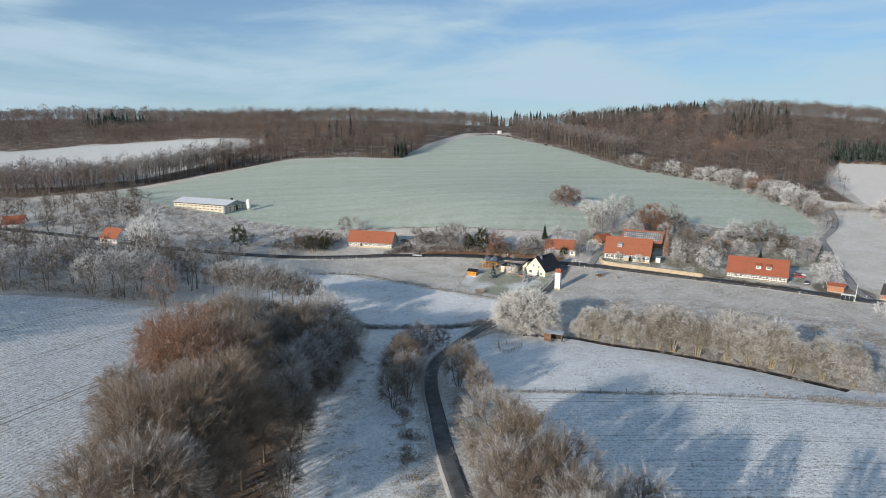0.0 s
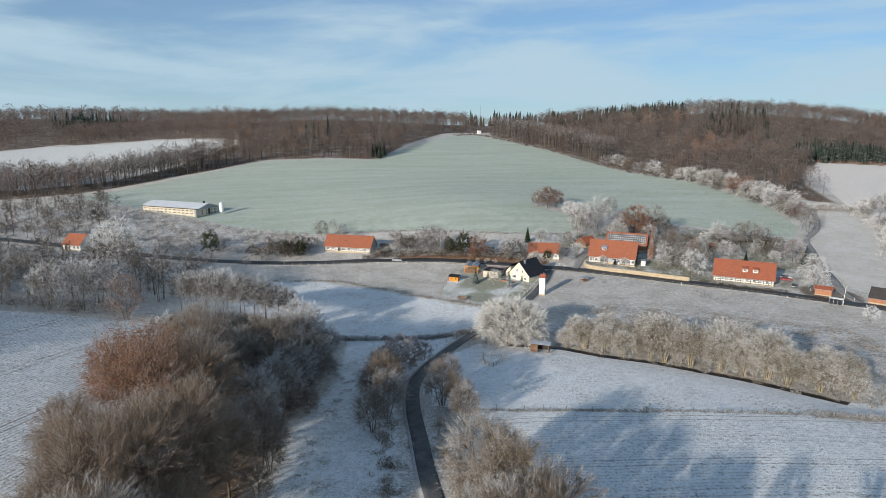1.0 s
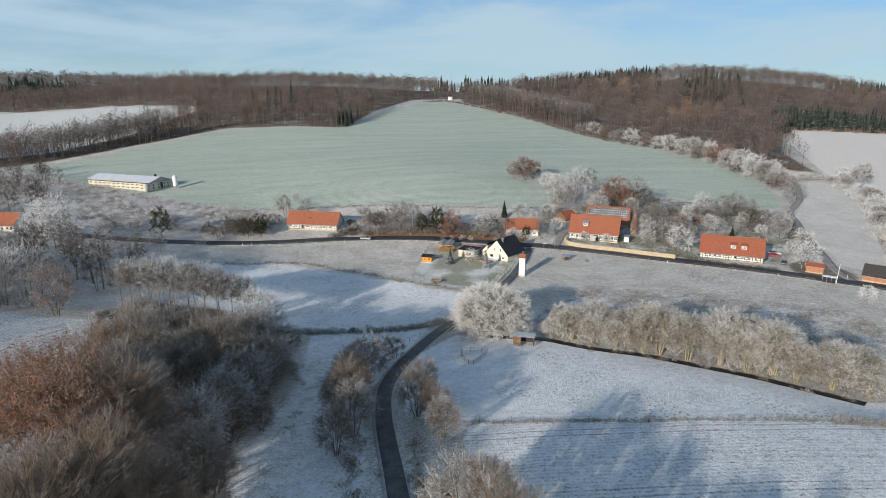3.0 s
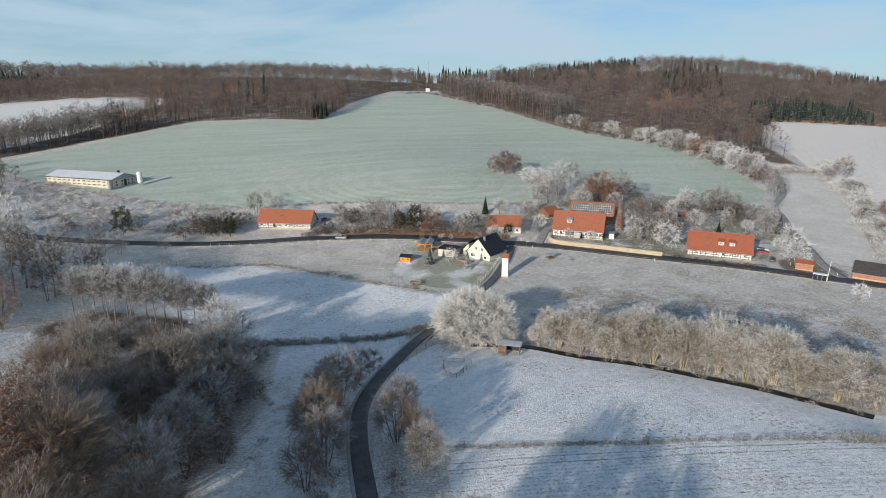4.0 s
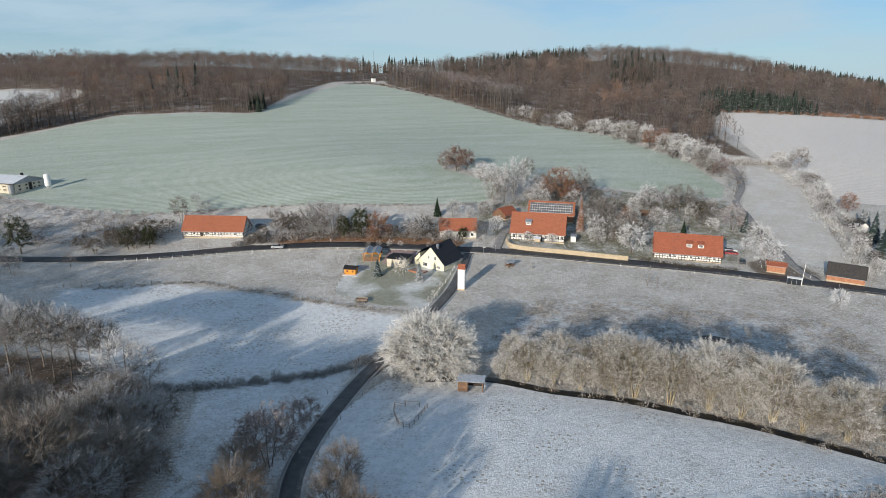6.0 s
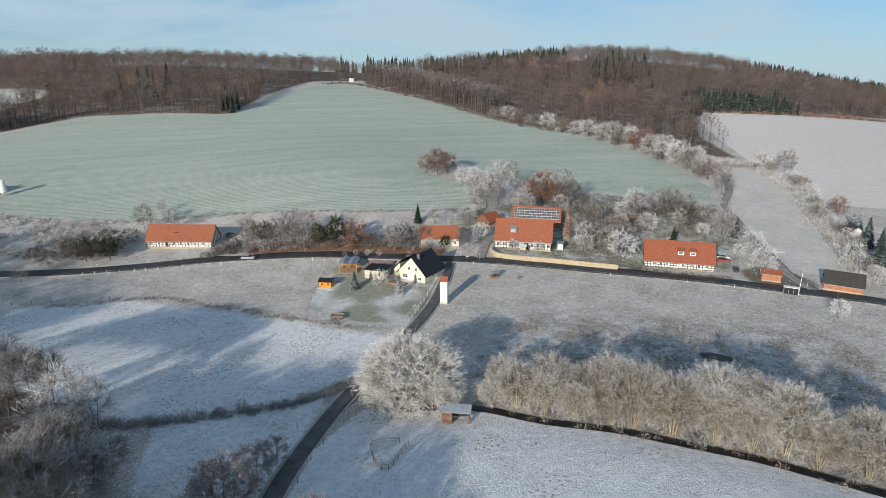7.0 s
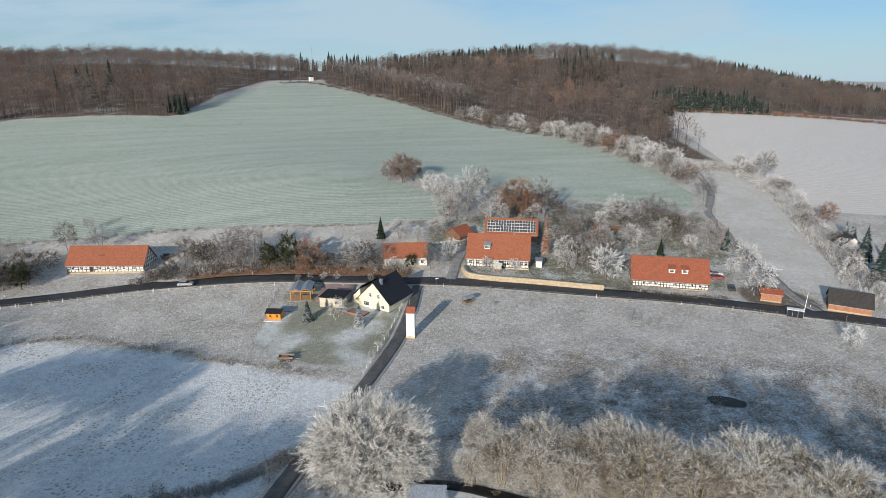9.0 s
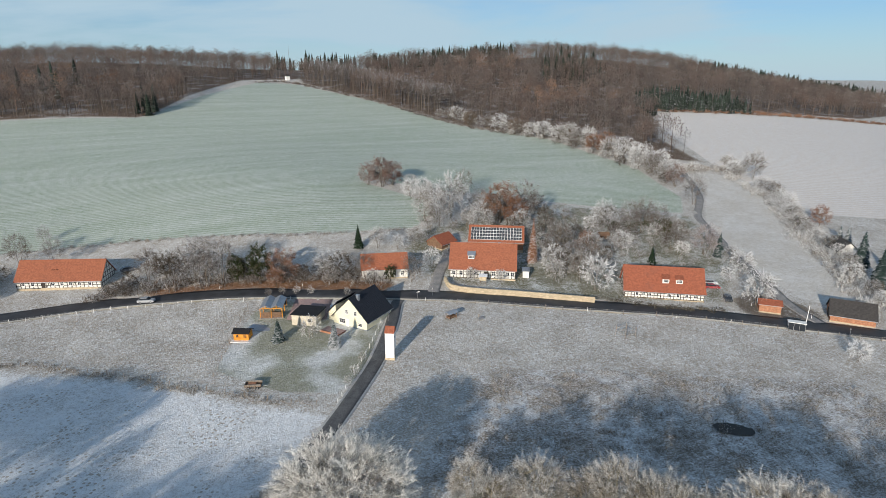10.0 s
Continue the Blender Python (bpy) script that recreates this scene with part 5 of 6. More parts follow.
def courses(half, eave, ridge, over, thick=0.22, step=0.34):
    """A gable roof in section, its slopes stepped in overlapping courses."""
    slope = (ridge - eave) / half
    y1, z1 = half + over, eave - over * slope
    n = max(3, int(math.hypot(y1, ridge - z1) / step))
    side_pts = []
    for i in range(n):
        a, b = i / n, (i + 1) / n
        side_pts.append((y1 * (1 - a), z1 + (ridge - z1) * a + thick))
        side_pts.append((y1 * (1 - b), z1 + (ridge - z1) * b + thick - 0.045))
    right = side_pts
    left = [(-y, z) for y, z in reversed(side_pts)]
    return [(-y1, z1), (0, ridge - 0.02), (y1, z1)] + right + left


def window(parent, x, y, z, w, h, face, frame_m=None, bars=1):
    """A window set in a wall; face is the turn of the wall about z, 0 for a wall facing -y."""
    m = pose(x, y, z, 0, 0, face)
    wd = part("window", box(bmesh.new(), 0, -0.02, 0, w + 0.16, 0.08, h + 0.16, m), frame_m or WHITE, parent)
    n = bars + 1
    for i in range(n):
        for cz, ph in ((-h * 0.19, h * 0.56), (h * 0.31, h * 0.34)):
            part("pane", box(bmesh.new(), -w / 2 + w * (i + 0.5) / n, -0.05, cz, w / n - 0.06, 0.04, ph, m), GLASS, wd)
    part("sill", box(bmesh.new(), 0, -0.10, -h / 2 - 0.10, w + 0.24, 0.18, 0.06, m), frame_m or WHITE, wd)
    return wd


def chimney(parent, x, y, z, s=0.55, h=1.3, mat=None):
    c = part("chimney", boxed(x, y, z + h / 2, s, s, h), mat or BRICK, parent)
    part("cap", boxed(x, y, z + h + 0.04, s + 0.14, s + 0.14, 0.09), GREY_METAL, c)


def gutter(parent, length, half, eave, over, slope):
    for sgn in (-1, 1):
        y, z = sgn * (half + over + 0.07), eave - over * slope + 0.05
        part("gutter", rod(bmesh.new(), (-length / 2 - 0.3, y, z), (length / 2 + 0.3, y, z), 0.07), METAL, parent)


def dormer(parent, x, half, eave, ridge, at, w, tile, wall_m):
    """A shed dormer that stands out of the front slope; at: share of the way up."""
    slope = (ridge - eave) / half
    y0 = -half * (1 - at)
    z0 = eave + (ridge - eave) * at
    deep, high = 1.9, 1.15
    bm = bmesh.new()
    box(bm, x, y0 + deep / 2 - 0.1, z0 + high / 2 + 0.05, w, deep, high + 0.2)
    d = part("dormer", bm, wall_m, parent)
    rf = bmesh.new()
    prism(rf, [(y0 - 0.35, z0 + high + 0.10), (y0 - 0.35, z0 + high + 0.24), (y0 + deep + 0.6, z0 + high + 0.24 + 0.9), (y0 + deep + 0.6, z0 + high + 0.9)], x - w / 2 - 0.25, x + w / 2 + 0.25)
    part("dormer_roof", rf, tile, d)
    window(d, x, y0 - 0.1, z0 + high / 2 + 0.15, w * 0.75, high * 0.7, 0, bars=3)


def timber_wall(parent, x0, x1, y, z0, z1, face_y, step, braces=True):
    """Posts, rails and braces, each a beam, proud of one long wall."""
    n = max(2, round((x1 - x0) / step))
    yy = y + face_y * 0.03
    post = bpy.data.meshes.new("timber")
    bm = boxed(0, 0, (z1 - z0) / 2, 0.17, 0.10, z1 - z0)
    bm.to_mesh(post)
    bm.free()
    post.materials.append(TIMBER)
    for i in range(n + 1):
        ob = new("timber", post)
        ob.location = (x0 + (x1 - x0) * i / n, yy, z0)
        ob.parent = parent
    for k in (0.02, 0.36, 0.68, 0.97):
        z = z0 + (z1 - z0) * k
        part("timber", boxed((x0 + x1) / 2, yy + face_y * 0.004, z, x1 - x0, 0.10, 0.15), TIMBER, parent)
    if braces:
        for i in range(1, n - 1, 6):
            xa, xb = x0 + (x1 - x0) * i / n, x0 + (x1 - x0) * (i + 1) / n
            part("timber", rod(bmesh.new(), (xa, yy, z0 + 0.1), (xb, yy, z1 - 0.2), 0.075, sides=4), TIMBER, parent)


def timber_gable(parent, x, face_x, half, z0, eave, ridge):
    """Beams on a gable end."""
    xx = x + face_x * 0.03
    slope = (ridge - eave) / half
    for k in range(-3, 4):
        y = k * half * 0.9 / 3
        top = eave + (half - abs(y)) * slope - 0.25
        part("timber", boxed(xx, y, (z0 + top) / 2, 0.10, 0.16, top - z0), TIMBER, parent)
    for z in np.arange(z0 + 0.1, ridge - 0.8, 1.15):
        reach = half if z < eave else (ridge - z) / slope
        if reach > 0.5:
            part("timber", boxed(xx + face_x * 0.004, 0, z, 0.10, reach * 1.9, 0.14), TIMBER, parent)


def gable_house(name, x, y, turn, length, half, eave, ridge, tile, wall_m, label, z=None, over=0.45, plinth=0.35, chimneys=(), category="house", ends=0.35):
    """Body, plinth, tiled roof, gutters and chimneys of a house with a ridge along its own x."""
    ob = thing(name, x, y, turn, z, label, category)
    bm = prism(bmesh.new(), [(-half, -0.6), (half, -0.6), (half, eave), (0, ridge - 0.1), (-half, eave)], -length / 2, length / 2)
    part("wall", bm, wall_m, ob)
    if plinth:
        part("plinth", boxed(0, 0, plinth / 2 - 0.4, length + 0.08, half * 2 + 0.08, plinth + 0.8), STONE, ob)
    part("roof", prism(bmesh.new(), courses(half, eave, ridge, over), -length / 2 - ends, length / 2 + ends), tile, ob)
    part("ridge_tiles", rod(bmesh.new(), (-length / 2 - ends, 0, ridge + 0.17), (length / 2 + ends, 0, ridge + 0.17), 0.13, sides=8), tile, ob)
    gutter(ob, length, half, eave, over, (ridge - eave) / half)
    for cx, cy, ch in chimneys:
        chimney(ob, cx, cy, ridge - abs(cy) * (ridge - eave) / half - 0.3, h=ch)
    return ob


# long half-timbered house beside the western road
h = gable_house("farmhouse", -33.2, 283.3, -15.6, 23.0, 4.2, 2.75, 7.2, TILE_RED, WHITEWASH, "long white half-timbered farmhouse with red tiled roof", z=1.7, chimneys=((-3.2, 0.3, 0.9), (4.6, 0.4, 0.8)))
timber_wall(h, -11.4, 11.4, -4.2, 0.35, 2.7, -1, 1.15)
timber_gable(h, 11.5, 1, 4.2, 0.35, 2.75, 7.2)
for wx in (-9.6, -7.0, -1.6, 0.9, 3.2, 5.6, 8.4):
    window(h, wx, -4.24, 1.65, 0.85, 0.95, 0)
part("door", boxed(-4.2, -4.25, 1.35, 1.0, 0.12, 2.0), TIMBER, h, "dark wooden front door")
part("stone_base", boxed(2.8, -4.32, 0.15, 15.5, 0.16, 0.75), STONE, h, "buff stone base course")
for sx in (-1.9, -0.9):
    part("skylight", boxed(sx, -2.05, 5.15, 0.75, 0.95, 0.08), GLASS, h)

# farmhouse behind the stone wall
h = gable_house("farmhouse", 82.2, 250.9, -25.7, 19.0, 5.4, 3.2, 9.1, TILE_RED, WHITEWASH, "white half-timbered farmhouse with red roof and dormer", z=2.5, chimneys=((4.6, 0.2, 0.9),))
timber_wall(h, -9.4, 9.4, -5.4, 0.3, 3.15, -1, 1.0)
timber_gable(h, 9.5, 1, 5.4, 0.3, 3.2, 9.1)
for wx in (-8.3, -6.2, -4.2, -2.1, 3.2, 5.2, 7.2, 8.6):
    window(h, wx, -5.44, 1.75, 0.95, 1.25, 0)
part("door", boxed(1.2, -5.45, 1.3, 1.2, 0.12, 2.2), TIMBER, h, "dark wooden front door")
dormer(h, -3.4, 5.4, 3.2, 9.1, 0.36, 1.9, GREY_METAL, GREY_METAL)
h = thing("lean_to", 93.0, 244.4, -25.7, 2.3, "small glazed lean-to beside the farmhouse", "lean-to")
part("wall", boxed(0, 0, 1.0, 1.8, 3.4, 2.2), WHITEWASH, h)
part("roof", boxed(0, 0, 2.25, 2.3, 3.9, 0.12), GREY_METAL, h)

# barn with solar panels
h = gable_house("barn", 94.2, 268.3, -25.4, 17.3, 4.9, 3.1, 6.9, TILE_RED, BRICK, "red-roofed brick barn covered with solar panels", z=4.8)
slope = (6.9 - 3.1) / 4.9
ang = math.degrees(math.atan(slope))
cell = Mat("dark solar cells", 0.12, 0, 0.5)
cell.color(cell.mix(cell.range(cell.noise(cell.coords(), 0.8, 3), 0.3, 0.7), (0.030, 0.036, 0.046), (0.085, 0.095, 0.11)))
panel_me = bpy.data.meshes.new("solar_panel")
bm = boxed(0, 0, 0, 0.80, 1.12, 0.05)
bm.to_mesh(panel_me)
bm.free()
panel_me.materials.append(cell.m)
frame_me = bpy.data.meshes.new("panel_frame")
bm = bmesh.new()
for cx, cy, sx, sy in ((-0.42, 0, 0.05, 1.22), (0.42, 0, 0.05, 1.22), (0, -0.58, 0.88, 0.05), (0, 0.58, 0.88, 0.05)):
    box(bm, cx, cy, 0, sx, sy, 0.08)
bm.to_mesh(frame_me)
bm.free()
frame_me.materials.append(WHITE)
for i in range(18):
    for j in range(4):
        up = 0.62 + j * 1.24
        yy, zz = -4.9 - 0.3 + up * math.cos(math.radians(ang)) + 0.5, 3.1 - 0.3 * slope + up * math.sin(math.radians(ang)) + 0.68
        p = new("solar_panel", panel_me)
        p.matrix_basis = pose(-7.75 + i * 0.91, yy, zz, ang, 0, 0)
        p.parent = h
        f = new("panel_frame", frame_me)
        f.parent = p
# long house by the road in the east
h = gable_house("farmhouse", 123.5, 222.4, -29.3, 20.6, 4.8, 2.45, 7.6, TILE_BRICK, WHITEWASH, "long white half-timbered house with brownish red roof", z=1.2, chimneys=((-7.6, 0.5, 0.5),))
timber_wall(h, -10.2, 10.2, -4.8, 0.2, 2.4, -1, 0.85, False)
timber_gable(h, -10.3, -1, 4.8, 0.2, 2.45, 7.6)
for wx in (-7.0, -5.3, -3.7, 1.2, 3.6, 5.8, 8.0):
    window(h, wx, -4.84, 1.35, 0.7, 1.0, 0)
for dx in (0.4, 3.9):
    dormer(h, dx, 4.8, 2.45, 7.6, 0.32, 1.7, TILE_BRICK, WHITEWASH)
part("annex_roof", boxed(4.5, 5.6, 2.9, 10, 2.2, 0.15), BLACK, h, "flat black annex roof")
part("annex", boxed(4.5, 5.6, 1.2, 9.6, 1.9, 3.2), WHITEWASH, h)

# small white house with red roof
h = gable_house("cottage", 53.6, 257.5, -10.8, 13.0, 3.4, 3.2, 6.5, TILE_RED, WHITEWASH, "small white house with red tiled roof among bushes", z=3.0, chimneys=((-3.0, 0.3, 0.9), (0.6, 0.3, 0.9)))
for wx in (-4.6, -2.6, 0.2, 2.8, 5.0):
    window(h, wx, -3.44, 1.6, 0.9, 1.1, 0)
timber_gable(h, -6.5, -1, 3.4, 0.35, 3.2, 6.5)

# brown-roofed shed of the farm
h = gable_house("shed", 76.6, 272.8, 30, 7.0, 3.2, 1.9, 4.1, TILE_BRICK, WOODEN, "small wooden shed with brownish red roof", z=5.3, category="shed")
# barn by the eastern road
h = gable_house("barn", 156.9, 192.6, -46, 9.4, 3.7, 1.9, 4.7, TILE_GREY, BRICK, "orange brick barn with weathered dark roof", z=0.75, over=0.3)
part("barn_door", boxed(-4.75, 0, 1.1, 0.1, 2.6, 2.2), TIMBER, h)
# far house among conifers
h = gable_house("house", 194.5, 224.5, 62, 7.0, 3.2, 2.7, 5.4, TILE_GREY, WHITEWASH, "white house with dark roof among frosted conifers", z=3.9)
window(h, -3.54, 0, 1.6, 1.0, 1.1, -90)
# houses in the western valley
h = gable_house("house", -158.7, 283.0, -15, 9.5, 4.3, 2.8, 6.9, TILE_RED, WHITEWASH, "white valley house with red tiled roof", z=3.7, chimneys=((1.0, 0.3, 0.8),))
for wx in (-3, -1, 1.5, 3.5):
    window(h, wx, -4.34, 1.6, 0.9, 1.1, 0)
h = gable_house("house", -150.0, 289.5, 70, 8.0, 3.4, 2.5, 5.2, TILE_GREY, CREAM_OLD, "low valley house with dark roof", z=4.0)
h = gable_house("house", -232.0, 318.0, 20, 10, 4.0, 2.8, 6.4, TILE_BRICK, WHITEWASH, "valley house half hidden by frosted trees", z=5.0)

# stable
h = thing("stable", -145.0, 367.5, -25.4, 8.9, "long abandoned cream stable with frosted sheet roof", "stable")
part("wall", prism(bmesh.new(), [(-7.5, -1), (7.5, -1), (7.5, 4.1), (0, 6.3), (-7.5, 4.1)], -22.3, 22.3), CREAM_OLD, h)
part("roof", prism(bmesh.new(), [(-8.0, 4.0), (0, 6.35), (8.0, 4.0), (8.0, 4.2), (0, 6.55), (-8.0, 4.2)], -22.7, 22.7), ETERNIT, h)
part("fascia", boxed(0, -7.62, 3.75, 44.6, 0.12, 0.5), TIMBER, h, "dark weathered fascia")
part("gable_cladding", prism(bmesh.new(), [(-7.4, 3.6), (7.4, 3.6), (7.4, 4.05), (0, 6.2), (-7.4, 4.05)], 22.31, 22.42), GREY_METAL, h, "grey gable cladding")
for i in range(13):
    for z in (1.0, 2.6):
        for k in (0, 0.95):
            part("window", boxed(-20.6 + i * 3.35 + k, -7.53, z, 0.7, 0.10, 0.55), GLASS, h)
for y in (-5, -1.5, 2.5, 5):
    for z in (1.0, 2.6):
        part("window", boxed(22.33, y, z, 0.10, 0.9, 0.7), GLASS, h)
part("gable_door", boxed(22.35, 0.5, 1.7, 0.12, 1.6, 3.6), TIMBER, h)
part("vent", boxed(18.5, 0.6, 6.9, 0.9, 0.9, 1.3), BLACK, h)
h = thing("silo", -117.0, 357.5, 0, label="white cylindrical feed silo on legs", category="silo")
part("tank", rod(bmesh.new(), (0, 0, 1.6), (0, 0, 6.6), 1.25, sides=18), WHITE, h)
part("cone", rod(bmesh.new(), (0, 0, 0.5), (0, 0, 1.6), 0.3, 1.25, 18), WHITE, h)
part("cap", rod(bmesh.new(), (0, 0, 6.6), (0, 0, 7.1), 1.25, 0.35, 18), WHITE, h)
for a in range(4):
    x, y = 1.0 * math.cos(a * 1.57), 1.0 * math.sin(a * 1.57)
    part("leg", rod(bmesh.new(), (x, y, -0.3), (x, y, 2.0), 0.07), METAL, h)
h = thing("silo", -129.0, 350.0, 0, label="grey cylindrical silo against the stable", category="silo")
part("tank", rod(bmesh.new(), (0, 0, 1.0), (0, 0, 4.6), 1.1, sides=18), METAL, h)
part("cone", rod(bmesh.new(), (0, 0, -0.2), (0, 0, 1.0), 0.3, 1.1, 18), METAL, h)

# cream house with the anthracite roof at the junction
h = gable_house("house", 42.35, 234.6, 43, 10.8, 4.95, 2.5, 7.45, TILE_DARK, CREAM, "cream house with steep anthracite roof at the junction", z=-0.05, over=0.5, plinth=0.0, ends=0.25)
X = -5.4
window(h, X - 0.02, -1.7, 3.9, 0.7, 1.0, -90)
window(h, X - 0.02, 0.9, 3.95, 0.7, 1.0, -90)
window(h, X - 0.02, 2.3, 1.35, 1.7, 1.1, -90, bars=2)
window(h, X - 0.02, -3.0, 1.2, 1.0, 0.8, -90)
part("door", boxed(X - 0.05, 0.8, 1.05, 0.10, 0.9, 2.1), WHITE, h, "white terrace door")
for wx in (-1.5, 0.6, 2.5, 4.2):
    part("window", boxed(wx, -4.98, 1.7, 0.5, 0.08, 0.4), GLASS, h)
chimney(h, -3.0, -0.9, 6.2, 0.7, 1.6, GREY_METAL)
part("base_course", boxed(0, 0, -0.2, 10.9, 10.0, 0.9), GREY_METAL, h, "grey render base course")
rf = bmesh.new()
for p in ([(4.2, 5.6), (4.2, 5.85), (7.6, 2.4), (7.6, 2.15)],):
    prism(rf, p, -4.9, 3.0)
part("wing_roof", rf, TILE_DARK, h, "lower dark roof over the side wing")
part("wing", prism(bmesh.new(), [(4.9, -0.4), (7.2, -0.4), (7.2, 2.4), (4.9, 4.7)], -4.6, 2.7), CREAM, h)
h = thing("satellite_dish", 47.9, 230.0, 30, 0.5, "grey satellite dish on a short mast beside the wall", "satellite dish")
part("mast", rod(bmesh.new(), (0, 0, -0.5), (0, 0, 2.4), 0.04), METAL, h)
part("dish", rod(bmesh.new(), (0, -0.08, 2.5), (0, 0.02, 2.5), 0.42, 0.2, 14), METAL, h)

# transformer tower
h = thing("transformer_tower", 44.1, 213.4, -25, -0.9, "tall white transformer tower with small tiled roof", "tower")
part("shaft", boxed(0, 0, 3.1, 2.0, 2.0, 6.9), WHITE, h)
part("base", boxed(0, 0, 0.1, 2.12, 2.12, 0.9), STONE, h, "dull stone base")
part("roof", prism(bmesh.new(), [(-1.1, 6.45), (1.1, 6.45), (1.1, 6.6), (0, 7.8), (-1.1, 6.6)], -1.08, 1.08), TILE_BRICK, h)
part("door", boxed(1.02, 0, 1.4, 0.06, 0.9, 2.0), GREY_METAL, h)
for z in (5.4, 5.8):
    part("insulator_bracket", rod(bmesh.new(), (-0.5, -1.0, z), (-0.5, -1.3, z), 0.05), METAL, h)
part("louvre", boxed(1.02, 0, 5.3, 0.06, 0.7, 0.5), GREY_METAL, h)

# carport, garage, garden shed
h = thing("carport", 21.3, 245.5, -14, 0.4, "twin-gabled wooden carport with grey metal roofs", "carport")
for cx in (-1.35, 1.35):
    rf = bmesh.new()
    for sgn in (-1, 1):
        m = pose(cx + sgn * 0.72, 0, 3.05, 0, sgn * 27, 0)
        box(rf, 0, 0, 0, 1.75, 7.4, 0.10, m)
    part("roof", rf, GREY_METAL, h)
    part("gable_beam", boxed(cx, -3.4, 2.55, 2.6, 0.16, 0.2), WOOD_ORANGE, h)
    part("king_post", boxed(cx, -3.4, 2.95, 0.16, 0.14, 0.7), WOOD_ORANGE, h)
    part("gate", boxed(cx, -3.3, 0.75, 2.3, 0.08, 1.5), WOODEN, h)
    part("back_wall", boxed(cx, 3.25, 1.3, 2.5, 0.08, 2.6), TIMBER, h)
for px in (-2.7, 0, 2.7):
    for py in (-3.4, 0, 3.3):
        part("post", boxed(px, py, 1.2, 0.18, 0.18, 2.6), WOOD_ORANGE, h)
part("slab", boxed(0, 0, -0.15, 6.2, 7.6, 0.3), VERGE, h)
h = thing("garage", 29.3, 238.3, -30, 0.0, "flat-roofed cream garage behind the house", "garage")
part("wall", boxed(0, 0, 1.2, 6.4, 6.0, 2.8), CREAM_OLD, h)
part("roof", boxed(0, 0, 2.68, 6.9, 6.5, 0.18), BLACK, h)
window(h, 1.6, -3.04, 1.4, 0.9, 0.7, 0)
h = thing("garden_shed", 13.4, 235.0, -22, -0.9, "orange wooden garden shed with black felt roof", "shed")
part("wall", prism(bmesh.new(), [(-1.3, -0.2), (1.3, -0.2), (1.3, 1.9), (0, 2.5), (-1.3, 1.9)], -1.8, 1.8), WOOD_ORANGE, h)
part("roof", prism(bmesh.new(), [(-1.7, 1.75), (0, 2.52), (1.7, 1.75), (1.7, 1.87), (0, 2.66), (-1.7, 1.87)], -2.1, 2.1), BLACK, h)
part("terrace", boxed(0, -0.4, -0.1, 4.6, 4.0, 0.2), WHITE, h, "pale paved slab")
for wx in (-0.9, 0.9):
    window(h, wx, -1.34, 1.1, 0.55, 0.6, 0, WOOD_ORANGE)
ribbon("yard", spline([(28.6, 238.2), (30.4, 243.5), (32.4, 249.6)], 1.0), 10.0, 0.10, RED_PAVE, "red-brown paved yard behind the cream house", "paving")
h = tagged(part("pond_cover", boxed(0, 0, 0, 5.0, 3.4, 0.12), GREY_METAL), "pale blue cover over a garden pool", "pool cover")
h.matrix_basis = pose(17.6, 238.4, -0.25, 3, 2, -20)
# terrace with low wall before the cream house
h = thing("terrace", 34.0, 230.0, -47, 0.0, "red paved terrace with low brick wall", "terrace")
part("paving", boxed(0, 0, 0.05, 5.5, 3.0, 0.3), RED_PAVE, h)
part("low_wall", boxed(0, -1.5, 0.12, 5.5, 0.2, 0.45), BRICK, h)

# open wooden field shelter beside the willow
h = thing("field_shelter", 31.6, 155.6, -20, label="small open wooden field shelter with frosted roof", category="shelter")
for i in range(6):
    part("plank", boxed(-1.55, -1.26, 0.18 + i * 0.33, 1.75, 0.06, 0.31), WOODEN, h)
    part("plank", boxed(-2.42, 0, 0.18 + i * 0.33, 0.06, 2.5, 0.31), WOODEN, h)
for px in (-2.4, -0.65, 2.35):
    part("post", boxed(px, -1.2, 1.0, 0.14, 0.14, 2.3), WOODEN, h)
# dark colour here stands in for the shade inside the shelter
part("back_wall", boxed(0, 1.22, 1.05, 4.8, 0.08, 2.2), TIMBER, h)
part("side_wall", boxed(2.40, 0.1, 1.05, 0.06, 2.3, 2.1), WOODEN, h)
ob = part("roof", boxed(0, 0, 0, 5.5, 3.3, 0.10), ETERNIT, h)
ob.matrix_basis = pose(0, -0.05, 2.22, -3, 0, 0)
for k in range(12):
    rib = part("roof_rib", boxed(-2.53 + k * 0.46, 0, 0.07, 0.06, 3.3, 0.05), ETERNIT, h)
    rib.matrix_basis = pose(0, -0.05, 2.22, -3, 0, 0)

# bus shelter, hut, playhouse, gazebo
h = thing("bus_shelter", 139.0, 192.6, -43, 0.3, "white-roofed glazed bus shelter beside the road", "bus shelter")
part("roof", boxed(0, 0, 2.4, 3.9, 1.8, 0.14), WHITE, h)
for px in (-1.8, -0.6, 0.6, 1.8):
    for py in (-0.75, 0.75):
        part("post", boxed(px, py, 1.15, 0.07, 0.07, 2.4), METAL, h)
part("glass_wall", boxed(0, -0.75, 1.3, 3.6, 0.03, 1.6), GLASS, h)
part("bench", boxed(0, 0.3, 0.5, 2.6, 0.4, 0.06), WOODEN, h)
h = gable_house("hut", 142.3, 203.6, -40, 5.0, 1.9, 2.2, 2.9, TILE_BRICK, BRICK, "small brick hut beneath a frosted tree", z=0.8, over=0.25, category="hut")
h = thing("playhouse", 78.9, 243.2, -25, 2.0, "wooden playhouse on stilts in the garden", "playhouse")
